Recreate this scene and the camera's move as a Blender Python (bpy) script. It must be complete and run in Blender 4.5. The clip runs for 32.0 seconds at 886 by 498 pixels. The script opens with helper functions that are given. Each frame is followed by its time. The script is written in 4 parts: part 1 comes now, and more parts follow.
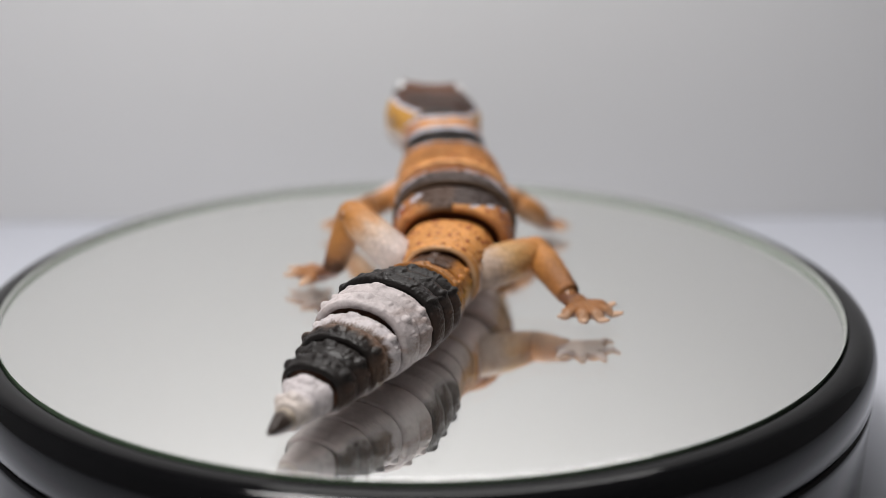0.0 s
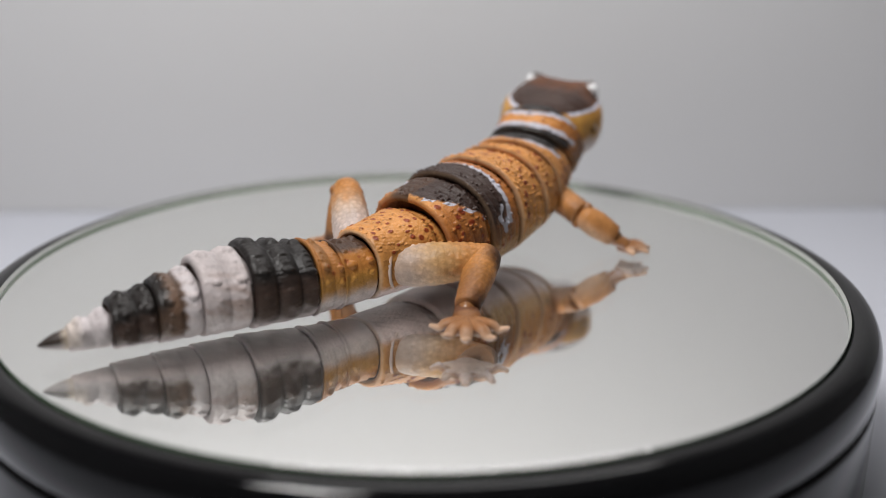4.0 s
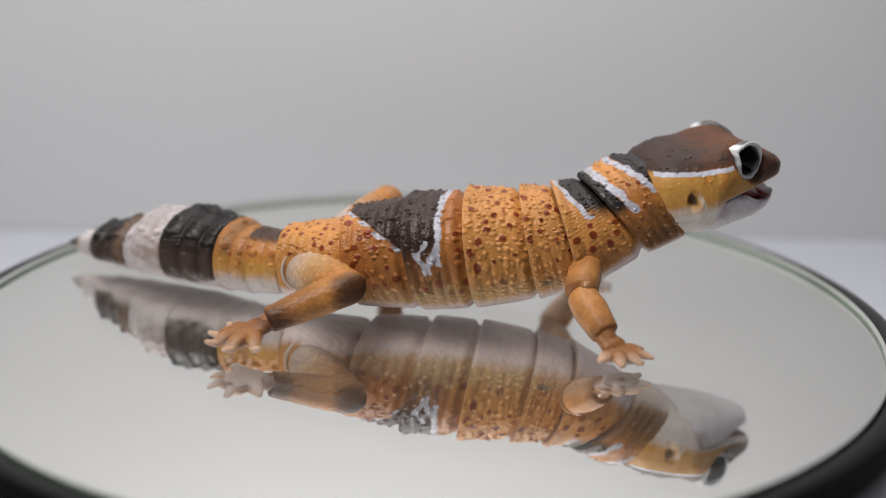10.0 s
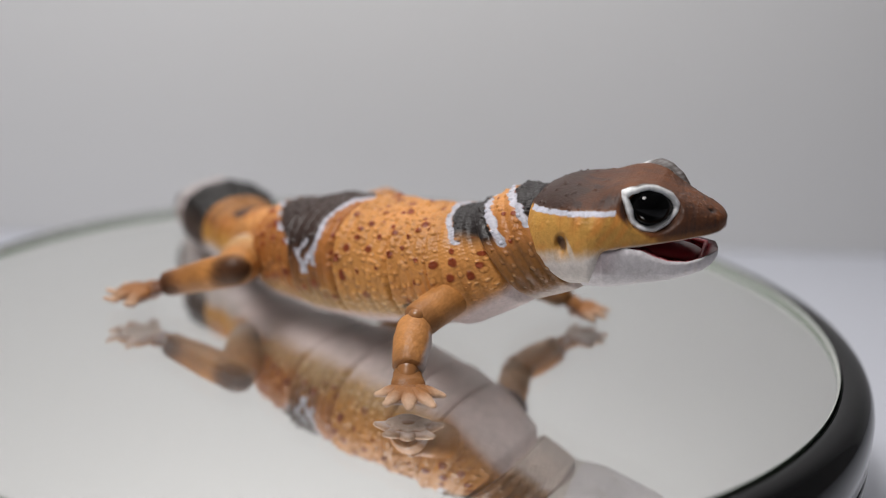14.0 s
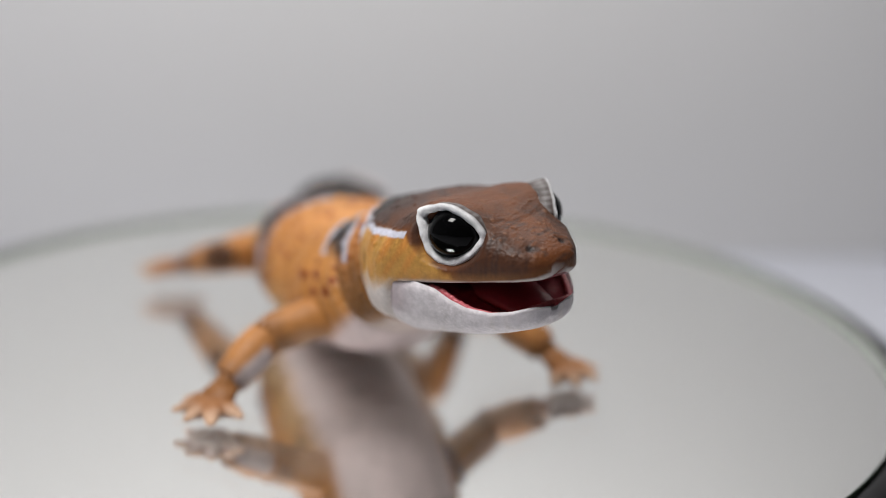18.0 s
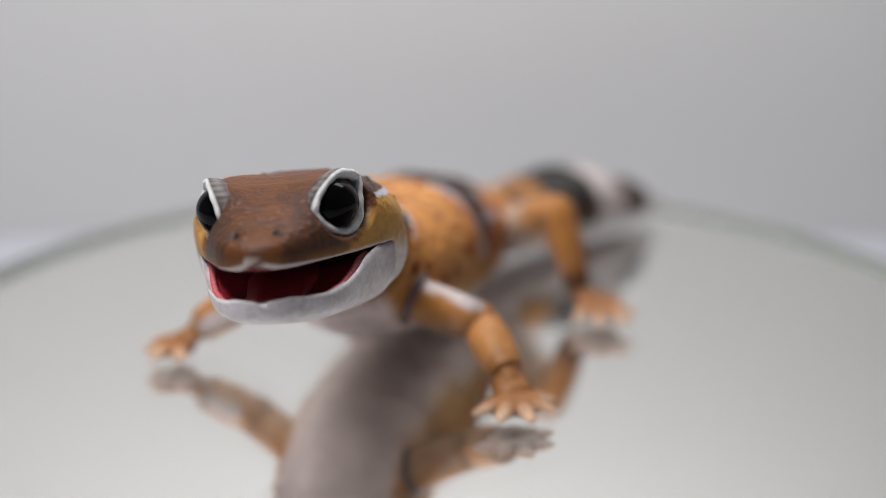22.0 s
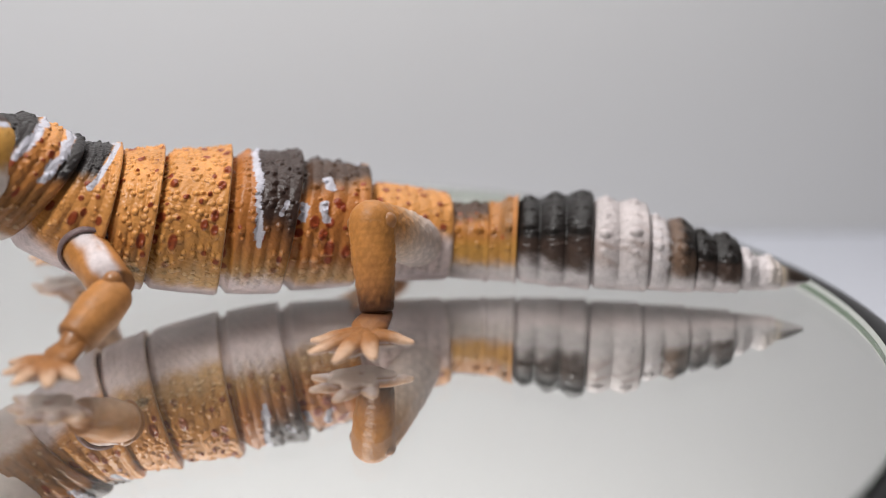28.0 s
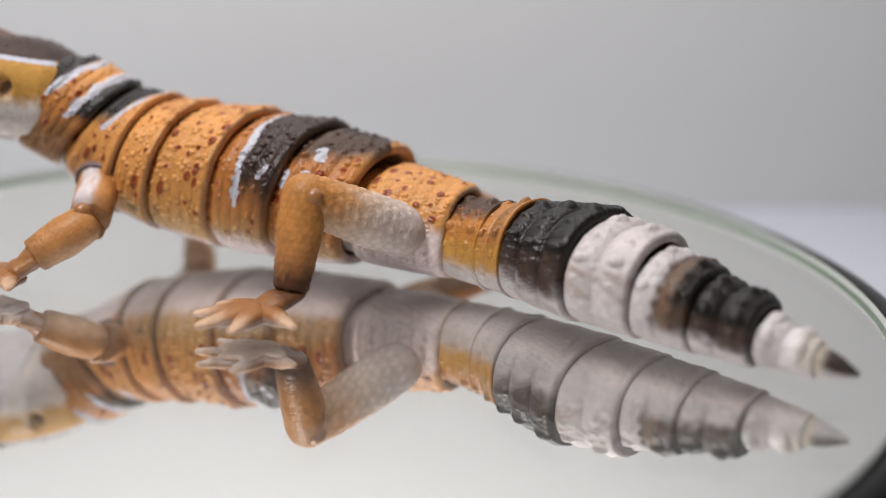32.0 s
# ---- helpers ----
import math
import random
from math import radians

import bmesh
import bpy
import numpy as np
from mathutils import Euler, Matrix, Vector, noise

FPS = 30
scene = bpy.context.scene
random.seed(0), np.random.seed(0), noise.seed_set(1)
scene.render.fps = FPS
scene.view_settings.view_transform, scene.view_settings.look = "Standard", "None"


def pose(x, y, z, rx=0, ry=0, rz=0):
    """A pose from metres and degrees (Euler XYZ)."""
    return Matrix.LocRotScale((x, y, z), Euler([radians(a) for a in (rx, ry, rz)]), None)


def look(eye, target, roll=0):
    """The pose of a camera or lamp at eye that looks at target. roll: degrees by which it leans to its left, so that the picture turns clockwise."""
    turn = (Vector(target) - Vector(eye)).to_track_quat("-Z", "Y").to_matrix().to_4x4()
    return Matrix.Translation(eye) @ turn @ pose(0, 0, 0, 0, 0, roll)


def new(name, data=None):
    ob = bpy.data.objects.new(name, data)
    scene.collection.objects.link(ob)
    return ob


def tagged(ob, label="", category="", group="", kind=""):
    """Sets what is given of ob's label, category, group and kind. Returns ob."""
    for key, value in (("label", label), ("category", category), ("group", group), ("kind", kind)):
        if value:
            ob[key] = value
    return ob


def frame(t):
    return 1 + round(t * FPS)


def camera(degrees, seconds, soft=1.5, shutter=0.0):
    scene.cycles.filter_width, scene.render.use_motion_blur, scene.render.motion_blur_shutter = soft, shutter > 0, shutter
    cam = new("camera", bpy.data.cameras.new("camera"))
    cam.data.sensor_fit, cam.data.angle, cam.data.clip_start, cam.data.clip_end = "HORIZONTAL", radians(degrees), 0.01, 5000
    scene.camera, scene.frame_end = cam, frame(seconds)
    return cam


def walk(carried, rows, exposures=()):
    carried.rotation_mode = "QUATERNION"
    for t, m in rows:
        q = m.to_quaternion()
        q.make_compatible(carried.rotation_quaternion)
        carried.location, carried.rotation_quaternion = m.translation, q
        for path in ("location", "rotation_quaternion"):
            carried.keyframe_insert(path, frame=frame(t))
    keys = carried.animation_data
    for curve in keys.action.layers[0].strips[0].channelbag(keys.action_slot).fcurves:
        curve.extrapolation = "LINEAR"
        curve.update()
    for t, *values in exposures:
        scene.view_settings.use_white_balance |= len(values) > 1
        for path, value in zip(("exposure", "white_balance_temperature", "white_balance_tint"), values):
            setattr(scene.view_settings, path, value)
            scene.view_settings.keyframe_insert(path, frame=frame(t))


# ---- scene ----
TURN = 9.078      # degrees a second that the platter turns, clockwise from above
MM = 0.001
TOY = 0.000993

# ---- camera and its way ----
PATH = [
    (0, -0.0051, -0.2999, 0.1023, 72.6, -0.14, -2.09),
    (0.5, -0.0046, -0.2999, 0.1024, 72.95, -0.29, -1.8),
    (1, -0.0046, -0.2987, 0.1018, 72.94, -0.37, -1.65),
    (1.5, -0.0051, -0.2973, 0.1012, 72.95, -0.61, -1.44),
    (2, -0.0061, -0.2961, 0.1008, 72.53, -0.73, -1.51),
    (2.5, -0.0053, -0.2947, 0.1, 72.62, -0.69, -1.79),
    (3, -0.0059, -0.2955, 0.0995, 72.39, -0.56, -2),
    (3.5, -0.0068, -0.2973, 0.1001, 72.26, -0.37, -2.36),
    (5.5, -0.0032, -0.2935, 0.1003, 72.16, -0.19, -1.75),
    (6, -0.0033, -0.2938, 0.1008, 72.09, -0.3, -1.97),
    (6.5, -0.0052, -0.2931, 0.1007, 72.07, -0.53, -2.48),
    (7, -0.0073, -0.292, 0.1011, 72.09, -1.17, -2.54),
    (7.5, -0.0081, -0.2895, 0.1011, 72.04, -1.42, -2.43),
    (8, -0.0061, -0.2832, 0.1013, 72.28, -1.41, -1.9),
    (8.5, -0.0029, -0.2793, 0.1003, 72.43, -0.93, -1.79),
    (9, -0.0015, -0.2766, 0.0997, 72.74, -0.86, -1.4),
    (9.5, -0.0008, -0.2745, 0.0967, 73.12, -0.74, -1.1),
    (10, -0, -0.2735, 0.0947, 73.48, -1, -1),
    (10.5, 0.0019, -0.2762, 0.0938, 73.67, -1.07, -1.39),
    (11, 0.0028, -0.2742, 0.0934, 74.1, -1.75, -1.56),
    (11.5, 0.001, -0.2742, 0.0928, 74.16, -2.28, -1.25),
    (12, 0.0019, -0.2741, 0.0927, 74.2, -2.45, -1.52),
    (12.5, 0.0042, -0.2683, 0.0917, 74.32, -2.37, -2.01),
    (13, 0.0069, -0.2698, 0.0914, 73.83, -2.35, -2.57),
    (13.5, 0.0069, -0.2698, 0.0919, 74.02, -2.27, -2.33),
    (15.5, 0.0058, -0.2533, 0.0858, 74.35, -2.01, -2.78),
    (16, 0.0061, -0.251, 0.0849, 74.06, -1.97, -3.19),
    (16.5, 0.0043, -0.2517, 0.0852, 74.64, -2.36, -3.79),
    (17, 0.0032, -0.2499, 0.0851, 74.99, -2.44, -4.33),
    (17.5, 0.0009, -0.2481, 0.0852, 75.1, -2.11, -4.48),
    (18, -0.0012, -0.2445, 0.0837, 74.87, -1.71, -4.1),
    (18.5, -0.0017, -0.2401, 0.0827, 74.58, -1.29, -3.02),
    (19, -0.001, -0.2359, 0.0809, 74.25, -1.1, -2.17),
    (19.5, -0.0016, -0.2328, 0.0807, 74.21, -0.51, -1.56),
    (20, -0.0017, -0.2282, 0.0802, 73.94, -0.17, -0.98),
    (20.5, -0.0036, -0.2252, 0.0819, 73.4, -0.44, -0.79),
    (21, -0.0045, -0.2219, 0.0831, 72.43, -1.02, -0.73),
    (21.5, -0.0051, -0.2263, 0.0821, 72.99, -0.44, -0.67),
    (22, -0.0069, -0.2319, 0.0833, 73.43, -0.31, -0.74),
    (22.5, -0.006, -0.2392, 0.0847, 73.73, -0.37, -1.1),
    (23, -0.0053, -0.2448, 0.0861, 73.92, -0.23, -1.19),
    (23.5, -0.004, -0.2471, 0.0861, 74.02, -0.24, -1.3),
    (24, -0.0037, -0.246, 0.0876, 74.16, -0.32, -1.38),
    (24.5, -0.0017, -0.2415, 0.0868, 74.32, -0.45, -1.66),
    (25, 0.0001, -0.2338, 0.0835, 74.19, -0.36, -1.94),
    (25.5, 0.0028, -0.2265, 0.0798, 74.3, -0.26, -2.08),
    (27.5, 0.0119, -0.214, 0.0722, 74.33, -0.72, -4.06),
    (28, 0.0132, -0.2162, 0.0726, 74.29, -0.86, -4.87),
    (28.5, 0.0122, -0.2152, 0.0722, 74.06, -0.9, -5.16),
    (29, 0.0102, -0.2149, 0.0729, 73.83, -0.84, -5.58),
    (29.5, 0.0068, -0.2131, 0.0728, 73.48, -0.8, -5.81),
    (30, 0.0057, -0.2126, 0.073, 73.2, -1, -6.26),
    (30.5, 0.0053, -0.212, 0.0726, 73, -1.02, -6.56),
    (31, 0.0053, -0.2123, 0.0721, 72.85, -1.17, -6.67),
    (31.5, 0.0056, -0.2125, 0.071, 72.79, -1.36, -6.81),
    (32, 0.0047, -0.2144, 0.0705, 72.93, -1.74, -6.97),
]

cam = camera(47.96, 32.0, soft=0.65)
# where the lens is focused, as the autofocus wanders over the toy: seconds, y
FOCUS = [(0, -0.070), (1, -0.055), (2, -0.040), (3.5, -0.032), (6, -0.025), (9, -0.025), (11, -0.030), (13, -0.046), (15.5, -0.072), (17, -0.087), (19, -0.095), (21, -0.095),
         (22, -0.084), (22.6, -0.042), (23.1, -0.022), (25, -0.011), (28, -0.014), (32, -0.018)]
focus = new("focus_point")
walk(focus, [(t, pose(0, y, 0.02)) for t, y in FOCUS])
cam.data.dof.use_dof, cam.data.dof.focus_object, cam.data.dof.aperture_fstop = True, focus, 5.0
walk(cam, [(t, pose(x, y, z, rx, ry, rz)) for t, x, y, z, rx, ry, rz in PATH],
     exposures=[(0, -0.44), (2.5, -0.53), (13, -0.55), (16, -0.54), (19, -0.44), (25, -0.46), (28, -0.28), (32, -0.32)])

# ---- world and light ----
world = bpy.data.worlds.new("world")
scene.world = world
world.use_nodes = True
world.node_tree.nodes["Background"].inputs[0].default_value = (0.8, 0.85, 1.0, 1)
world.node_tree.nodes["Background"].inputs[1].default_value = 0.25


def area_lamp(name, eye, target, sx, sy, watts, colour):
    data = bpy.data.lights.new(name, "AREA")
    data.shape, data.size, data.size_y, data.energy, data.color = "RECTANGLE", sx, sy, watts, colour
    ob = new(name, data)
    ob.matrix_world = look(eye, target)
    return ob


# added lamp, with no known fixture, brightens the upper backdrop
area_lamp("backdrop_fill", (0.05, 0.142, 0.435), (0.05, 0.12, 0.0), 0.40, 0.14, 1.28, (1.0, 0.98, 0.965))
area_lamp("key_light", (-0.19, -0.20, 0.55), (0.0, -0.01, 0.0), 0.16, 0.16, 4.8, (1.0, 0.98, 0.965))


# ---- materials ----
def material(name):
    m = bpy.data.materials.new(name)
    m.use_nodes = True
    return m, m.node_tree.nodes, m.node_tree.links, m.node_tree.nodes["Principled BSDF"]


def noise_node(nodes, scale, detail=4.0, rough=0.55):
    n = nodes.new("ShaderNodeTexNoise")
    n.inputs["Scale"].default_value = scale
    n.inputs["Detail"].default_value = detail
    n.inputs["Roughness"].default_value = rough
    return n


def plain(name, colour, rough=0.5, vary=0.08, scale=40.0, bump=0.1, bump_scale=900.0, metallic=0.0, coat=0.0, depth=0.0002):
    """Colour with a broad and a fine variation and a fine relief."""
    m, nodes, links, bsdf = material(name)
    coord = nodes.new("ShaderNodeTexCoord")
    big, fine = noise_node(nodes, scale), noise_node(nodes, scale * 9)
    mix = nodes.new("ShaderNodeMixRGB")
    mix.inputs[1].default_value = (*[c * (1 - vary) for c in colour], 1)
    mix.inputs[2].default_value = (*[min(1, c * (1 + vary)) for c in colour], 1)
    add = nodes.new("ShaderNodeMath")
    add.operation = "MULTIPLY_ADD"
    add.inputs[1].default_value, add.inputs[2].default_value = 0.35, 0.0
    summed = nodes.new("ShaderNodeMath")
    summed.operation = "MULTIPLY_ADD"
    summed.inputs[1].default_value = 0.65
    for n in (big, fine):
        links.new(coord.outputs["Object"], n.inputs["Vector"])
    links.new(fine.outputs["Fac"], add.inputs[0])
    links.new(big.outputs["Fac"], summed.inputs[0])
    links.new(add.outputs[0], summed.inputs[2])
    links.new(summed.outputs[0], mix.inputs[0])
    links.new(mix.outputs[0], bsdf.inputs["Base Color"])
    bsdf.inputs["Roughness"].default_value = rough
    bsdf.inputs["Metallic"].default_value = metallic
    bsdf.inputs["Coat Weight"].default_value = coat
    if bump:
        relief = noise_node(nodes, bump_scale, 6.0)
        b = nodes.new("ShaderNodeBump")
        b.inputs["Strength"].default_value, b.inputs["Distance"].default_value = bump, depth
        links.new(coord.outputs["Object"], relief.inputs["Vector"])
        links.new(relief.outputs["Fac"], b.inputs["Height"])
        links.new(b.outputs["Normal"], bsdf.inputs["Normal"])
    return m


def painted_vinyl(name, rough=0.36, scale=1200.0, strength=0.8, sheen=0.27):
    """Airbrushed toy paint: the colour laid on the mesh, with fine speckle, wear and a scaly relief."""
    m, nodes, links, bsdf = material(name)
    coord = nodes.new("ShaderNodeTexCoord")
    paint = nodes.new("ShaderNodeVertexColor")
    paint.layer_name = "paint"
    speck = noise_node(nodes, 800.0, 6.0, 0.7)
    cloud = noise_node(nodes, 90.0, 3.0)
    shade = nodes.new("ShaderNodeMapRange")
    shade.inputs["From Min"].default_value, shade.inputs["From Max"].default_value = 0.3, 0.72
    shade.inputs["To Min"].default_value, shade.inputs["To Max"].default_value = 0.62, 1.24
    both = nodes.new("ShaderNodeMath")
    both.operation = "MULTIPLY_ADD"
    both.inputs[1].default_value, both.inputs[2].default_value = 0.5, 0.0
    total = nodes.new("ShaderNodeMath")
    total.operation = "MULTIPLY_ADD"
    total.inputs[1].default_value = 0.5
    mult = nodes.new("ShaderNodeVectorMath")
    mult.operation = "SCALE"
    for n in (speck, cloud):
        links.new(coord.outputs["Object"], n.inputs["Vector"])
    links.new(speck.outputs["Fac"], both.inputs[0])
    links.new(cloud.outputs["Fac"], total.inputs[0])
    links.new(both.outputs[0], total.inputs[2])
    links.new(total.outputs[0], shade.inputs["Value"])
    links.new(paint.outputs["Color"], mult.inputs[0])
    links.new(shade.outputs[0], mult.inputs["Scale"])
    links.new(mult.outputs["Vector"], bsdf.inputs["Base Color"])
    gloss = nodes.new("ShaderNodeMapRange")
    gloss.inputs["To Min"].default_value, gloss.inputs["To Max"].default_value = rough - 0.12, rough + 0.14
    links.new(speck.outputs["Fac"], gloss.inputs["Value"])
    links.new(gloss.outputs[0], bsdf.inputs["Roughness"])
    bsdf.inputs["Specular IOR Level"].default_value = sheen
    cells = nodes.new("ShaderNodeTexVoronoi")
    cells.inputs["Scale"].default_value = scale
    b = nodes.new("ShaderNodeBump")
    b.inputs["Strength"].default_value, b.inputs["Distance"].default_value = strength, 0.0003
    b.invert = True
    links.new(coord.outputs["Object"], cells.inputs["Vector"])
    links.new(cells.outputs["Distance"], b.inputs["Height"])
    links.new(b.outputs["Normal"], bsdf.inputs["Normal"])
    return m


SKIN = painted_vinyl("painted_vinyl", 0.38, 1300.0, 0.34)
LIMB = painted_vinyl("limb_vinyl", 0.42, 1500.0, 0.28, 0.22)
HEADSKIN = painted_vinyl("head_vinyl", 0.42, 1700.0, 0.24, 0.18)
EYE = plain("eye_gloss", (0.002, 0.002, 0.0022), 0.05, 0.2, 200.0, 0.0)
EYE.node_tree.nodes["Principled BSDF"].inputs["Specular IOR Level"].default_value = 0.13
LID = painted_vinyl("eyelid_paint", 0.45, 2200.0, 0.2)
JOINT = plain("joint_plastic", (0.30, 0.13, 0.045), 0.35, 0.15, 200.0, 0.1)
MOUTH = plain("mouth_red", (0.40, 0.04, 0.055), 0.3, 0.25, 250.0, 0.2, 900.0)
GUM = plain("gum_pink", (0.55, 0.12, 0.14), 0.4, 0.2, 300.0, 0.25, 1200.0)
BLACK = plain("black_gloss_plastic", (0.005, 0.005, 0.0055), 0.07, 0.25, 30.0, 0.02, 500.0)
BLACK.node_tree.nodes["Principled BSDF"].inputs["Specular IOR Level"].default_value = 0.20
CLOTH = plain("table_white", (0.54, 0.555, 0.615), 0.6, 0.03, 6.0, 0.15, 700.0)
ROOM = plain("unseen_wall", (0.20, 0.198, 0.20), 0.9, 0.06, 4.0, 0.15, 600.0)
DIM = plain("dim_wall", (0.07, 0.069, 0.07), 0.9, 0.1, 4.0, 0.15, 600.0)
WALL = plain("backdrop_card", (0.655, 0.653, 0.66), 0.85, 0.02, 4.0, 0.15, 600.0)
FROST = plain("frosted_glass_edge", (0.38, 0.392, 0.375), 0.35, 0.08, 120.0, 0.1, 900.0)
GREEN = plain("glass_edge", (0.10, 0.145, 0.095), 0.10, 0.2, 120.0, 0.05, 300.0)


def mirror_material():
    """Silvering under the glass, with faint dust dulling it here and there."""
    m, nodes, links, bsdf = material("silvering")
    bsdf.inputs["Base Color"].default_value = (0.980, 0.977, 0.966, 1)
    bsdf.inputs["Metallic"].default_value = 1.0
    coord = nodes.new("ShaderNodeTexCoord")
    dust = noise_node(nodes, 60.0, 6.0, 0.7)
    ramp = nodes.new("ShaderNodeMapRange")
    ramp.inputs["From Min"].default_value, ramp.inputs["From Max"].default_value = 0.45, 0.8
    ramp.inputs["To Min"].default_value, ramp.inputs["To Max"].default_value = 0.006, 0.03
    links.new(coord.outputs["Object"], dust.inputs["Vector"])
    links.new(dust.outputs["Fac"], ramp.inputs["Value"])
    links.new(ramp.outputs[0], bsdf.inputs["Roughness"])
    film = nodes.new("ShaderNodeBsdfDiffuse")
    film.inputs["Color"].default_value = (0.75, 0.75, 0.73, 1)
    mix = nodes.new("ShaderNodeMixShader")
    mix.inputs[0].default_value = 0.022
    links.new(bsdf.outputs[0], mix.inputs[1])
    links.new(film.outputs[0], mix.inputs[2])
    links.new(mix.outputs[0], nodes["Material Output"].inputs["Surface"])
    return m


def glass_material():
    """Thin clear sheet: light passes straight, with the gloss of glass on top."""
    m, nodes, links, bsdf = material("clear_glass")
    clear, gloss, mix = (nodes.new("ShaderNode" + k) for k in ("BsdfTransparent", "BsdfGlossy", "MixShader"))
    clear.inputs["Color"].default_value = (0.993, 0.998, 0.990, 1)
    gloss.inputs["Roughness"].default_value = 0.0
    mix.inputs[0].default_value = 0.09
    links.new(clear.outputs[0], mix.inputs[1])
    links.new(gloss.outputs[0], mix.inputs[2])
    links.new(mix.outputs[0], nodes["Material Output"].inputs["Surface"])
    return m


MIRROR, GLASS = mirror_material(), glass_material()


# ---- mesh helpers ----
def mesh_of(name, verts, faces, mat, colours=None, smooth=True):
    me = bpy.data.meshes.new(name)
    me.from_pydata([tuple(v) for v in np.asarray(verts) * (MM if mat in (MIRROR, GLASS, BLACK, GREEN, FROST) else TOY)], [], faces)
    if colours is not None:
        layer = me.color_attributes.new("paint", "FLOAT_COLOR", "POINT")
        rgba = np.ones((len(verts), 4), np.float32)
        rgba[:, :3] = colours
        layer.data.foreach_set("color", rgba.ravel())
    me.polygons.foreach_set("use_smooth", [smooth] * len(me.polygons))
    me.materials.append(mat)
    me.update()
    return me


def part(name, me, parent, label=""):
    ob = new(name, me)
    ob.parent = parent
    return tagged(ob, label)


def rings_mesh(name, rings, mat, colours=None, cap=True):
    """A skin over closed rings, rings[n][m] = point; colours[n][m]."""
    rings = np.asarray(rings)
    n, m = rings.shape[:2]
    i = np.arange(n - 1)[:, None] * m
    j = np.arange(m)[None, :]
    k = (j + 1) % m
    quads = np.stack([i + j, i + k, i + m + k, i + m + j], -1).reshape(-1, 4).tolist()
    if cap:
        quads += [list(range(m))[::-1], list(range((n - 1) * m, n * m))]
    cols = None if colours is None else np.asarray(colours).reshape(-1, 3)
    return mesh_of(name, rings.reshape(-1, 3), quads, mat, cols)


def disc_mesh(name, radius, z, mat, steps=256):
    a = np.linspace(0, 2 * math.pi, steps, endpoint=False)
    return mesh_of(name, np.stack([radius * np.cos(a), radius * np.sin(a), np.full(steps, z)], 1), [list(range(steps))], mat, None, False)


def lathe(name, profile, mat, steps=256):
    a = np.linspace(0, 2 * math.pi, steps, endpoint=False)
    rings = [np.stack([r * np.cos(a), r * np.sin(a), np.full(steps, z)], 1) for r, z in profile]
    return rings_mesh(name, rings, mat, cap=False)


def box_mesh(name, size, mat, bevel=1.0):
    bm = bmesh.new()
    bmesh.ops.create_cube(bm, size=1.0)
    bmesh.ops.scale(bm, vec=[s * MM for s in size], verts=bm.verts)
    if bevel:
        bmesh.ops.bevel(bm, geom=bm.edges[:], offset=bevel * MM, segments=2, affect="EDGES", profile=0.5)
    me = bpy.data.meshes.new(name)
    bm.to_mesh(me)
    bm.free()
    me.materials.append(mat)
    return me


def smoothstep(a, b, x):
    t = np.clip((x - a) / (b - a + 1e-9), 0, 1)
    return t * t * (3 - 2 * t)


def blend(base, colour, w):
    w = np.clip(w, 0, 1)[..., None]
    return base * (1 - w) + np.array(colour) * w


def wave(x, y, seed):
    """Cheap smooth noise, -1 to 1."""
    r = np.random.RandomState(seed)
    out = 0
    for k in range(6):
        f = r.normal(0, 1, 2) * (1 + 0.5 * k)
        out = out + np.sin(x * f[0] + y * f[1] + r.uniform(0, 6.28)) / (1 + 0.35 * k)
    return out / 3.2

# ---- the set: table, backdrop, unseen walls and ceiling ----
TABLE = -50.0


def slab(name, label, category, size, at, mat, bevel=1.0, kind="structure", turn=(0, 0, 0)):
    ob = new(name, box_mesh(name, size, mat, bevel))
    ob.matrix_world = pose(*[c * MM for c in at], *turn)
    return tagged(ob, label, category, kind=kind)


slab("ground", "pale bluish white table top under the turntable", "table", (1500, 1500, 20), (0, -250, TABLE - 10), CLOTH)
slab("wall_north", "plain light grey backdrop wall behind the turntable", "wall", (1500, 12, 840), (0, 243 + 6, TABLE + 420), WALL)
# unseen walls and ceiling, added; their greys set fill light and reflections
slab("wall_south", "unseen dark grey wall added behind the camera", "wall", (1500, 12, 840), (0, -1006, TABLE + 420), DIM)
slab("wall_east", "unseen grey wall added at the side", "wall", (12, 1238, 840), (700, -382, TABLE + 420), ROOM)
slab("wall_west", "unseen grey wall added at the side", "wall", (12, 1238, 840), (-700, -382, TABLE + 420), ROOM)
slab("ceiling", "unseen grey ceiling added overhead", "ceiling", (1500, 1300, 12), (0, -382, TABLE + 846), ROOM)

# ---- turntable ----
turntable = tagged(new("turntable"), "round black glossy plastic turntable with a mirror top", "turntable")
turntable.matrix_world = pose(0, 0, TABLE * MM)
UP = -TABLE


def lifted(profile):
    return [(r, z + UP) for r, z in profile]


part("base", lathe("base", lifted([(0.5, -49.5), (130, -49.5), (132.5, -49), (133.8, -47), (134.4, -44), (134.4, -19.0),
     (134.3, -17.3), (133.4, -16.6), (130, -16.4), (0.5, -16.4)]), BLACK), turntable, "glossy black cylindrical base with a fine groove")
platter = part("platter", lathe("platter", [(0.5, -6), (125.0, -6), (125.75, -5), (125.75, -2.0), (126.0, -1.3), (126.6, -1.0), (128.2, -0.95), (129.8, -1.1), (131.3, -1.7), (132.7, -3.0), (133.8, -5.2),
     (134.3, -7.6), (134.4, -10), (134.4, -14.8), (133.8, -15.6), (132.0, -15.9), (0.5, -15.9)], BLACK), turntable, "black rounded rim that turns")
platter.location = (0, 0, UP * MM)
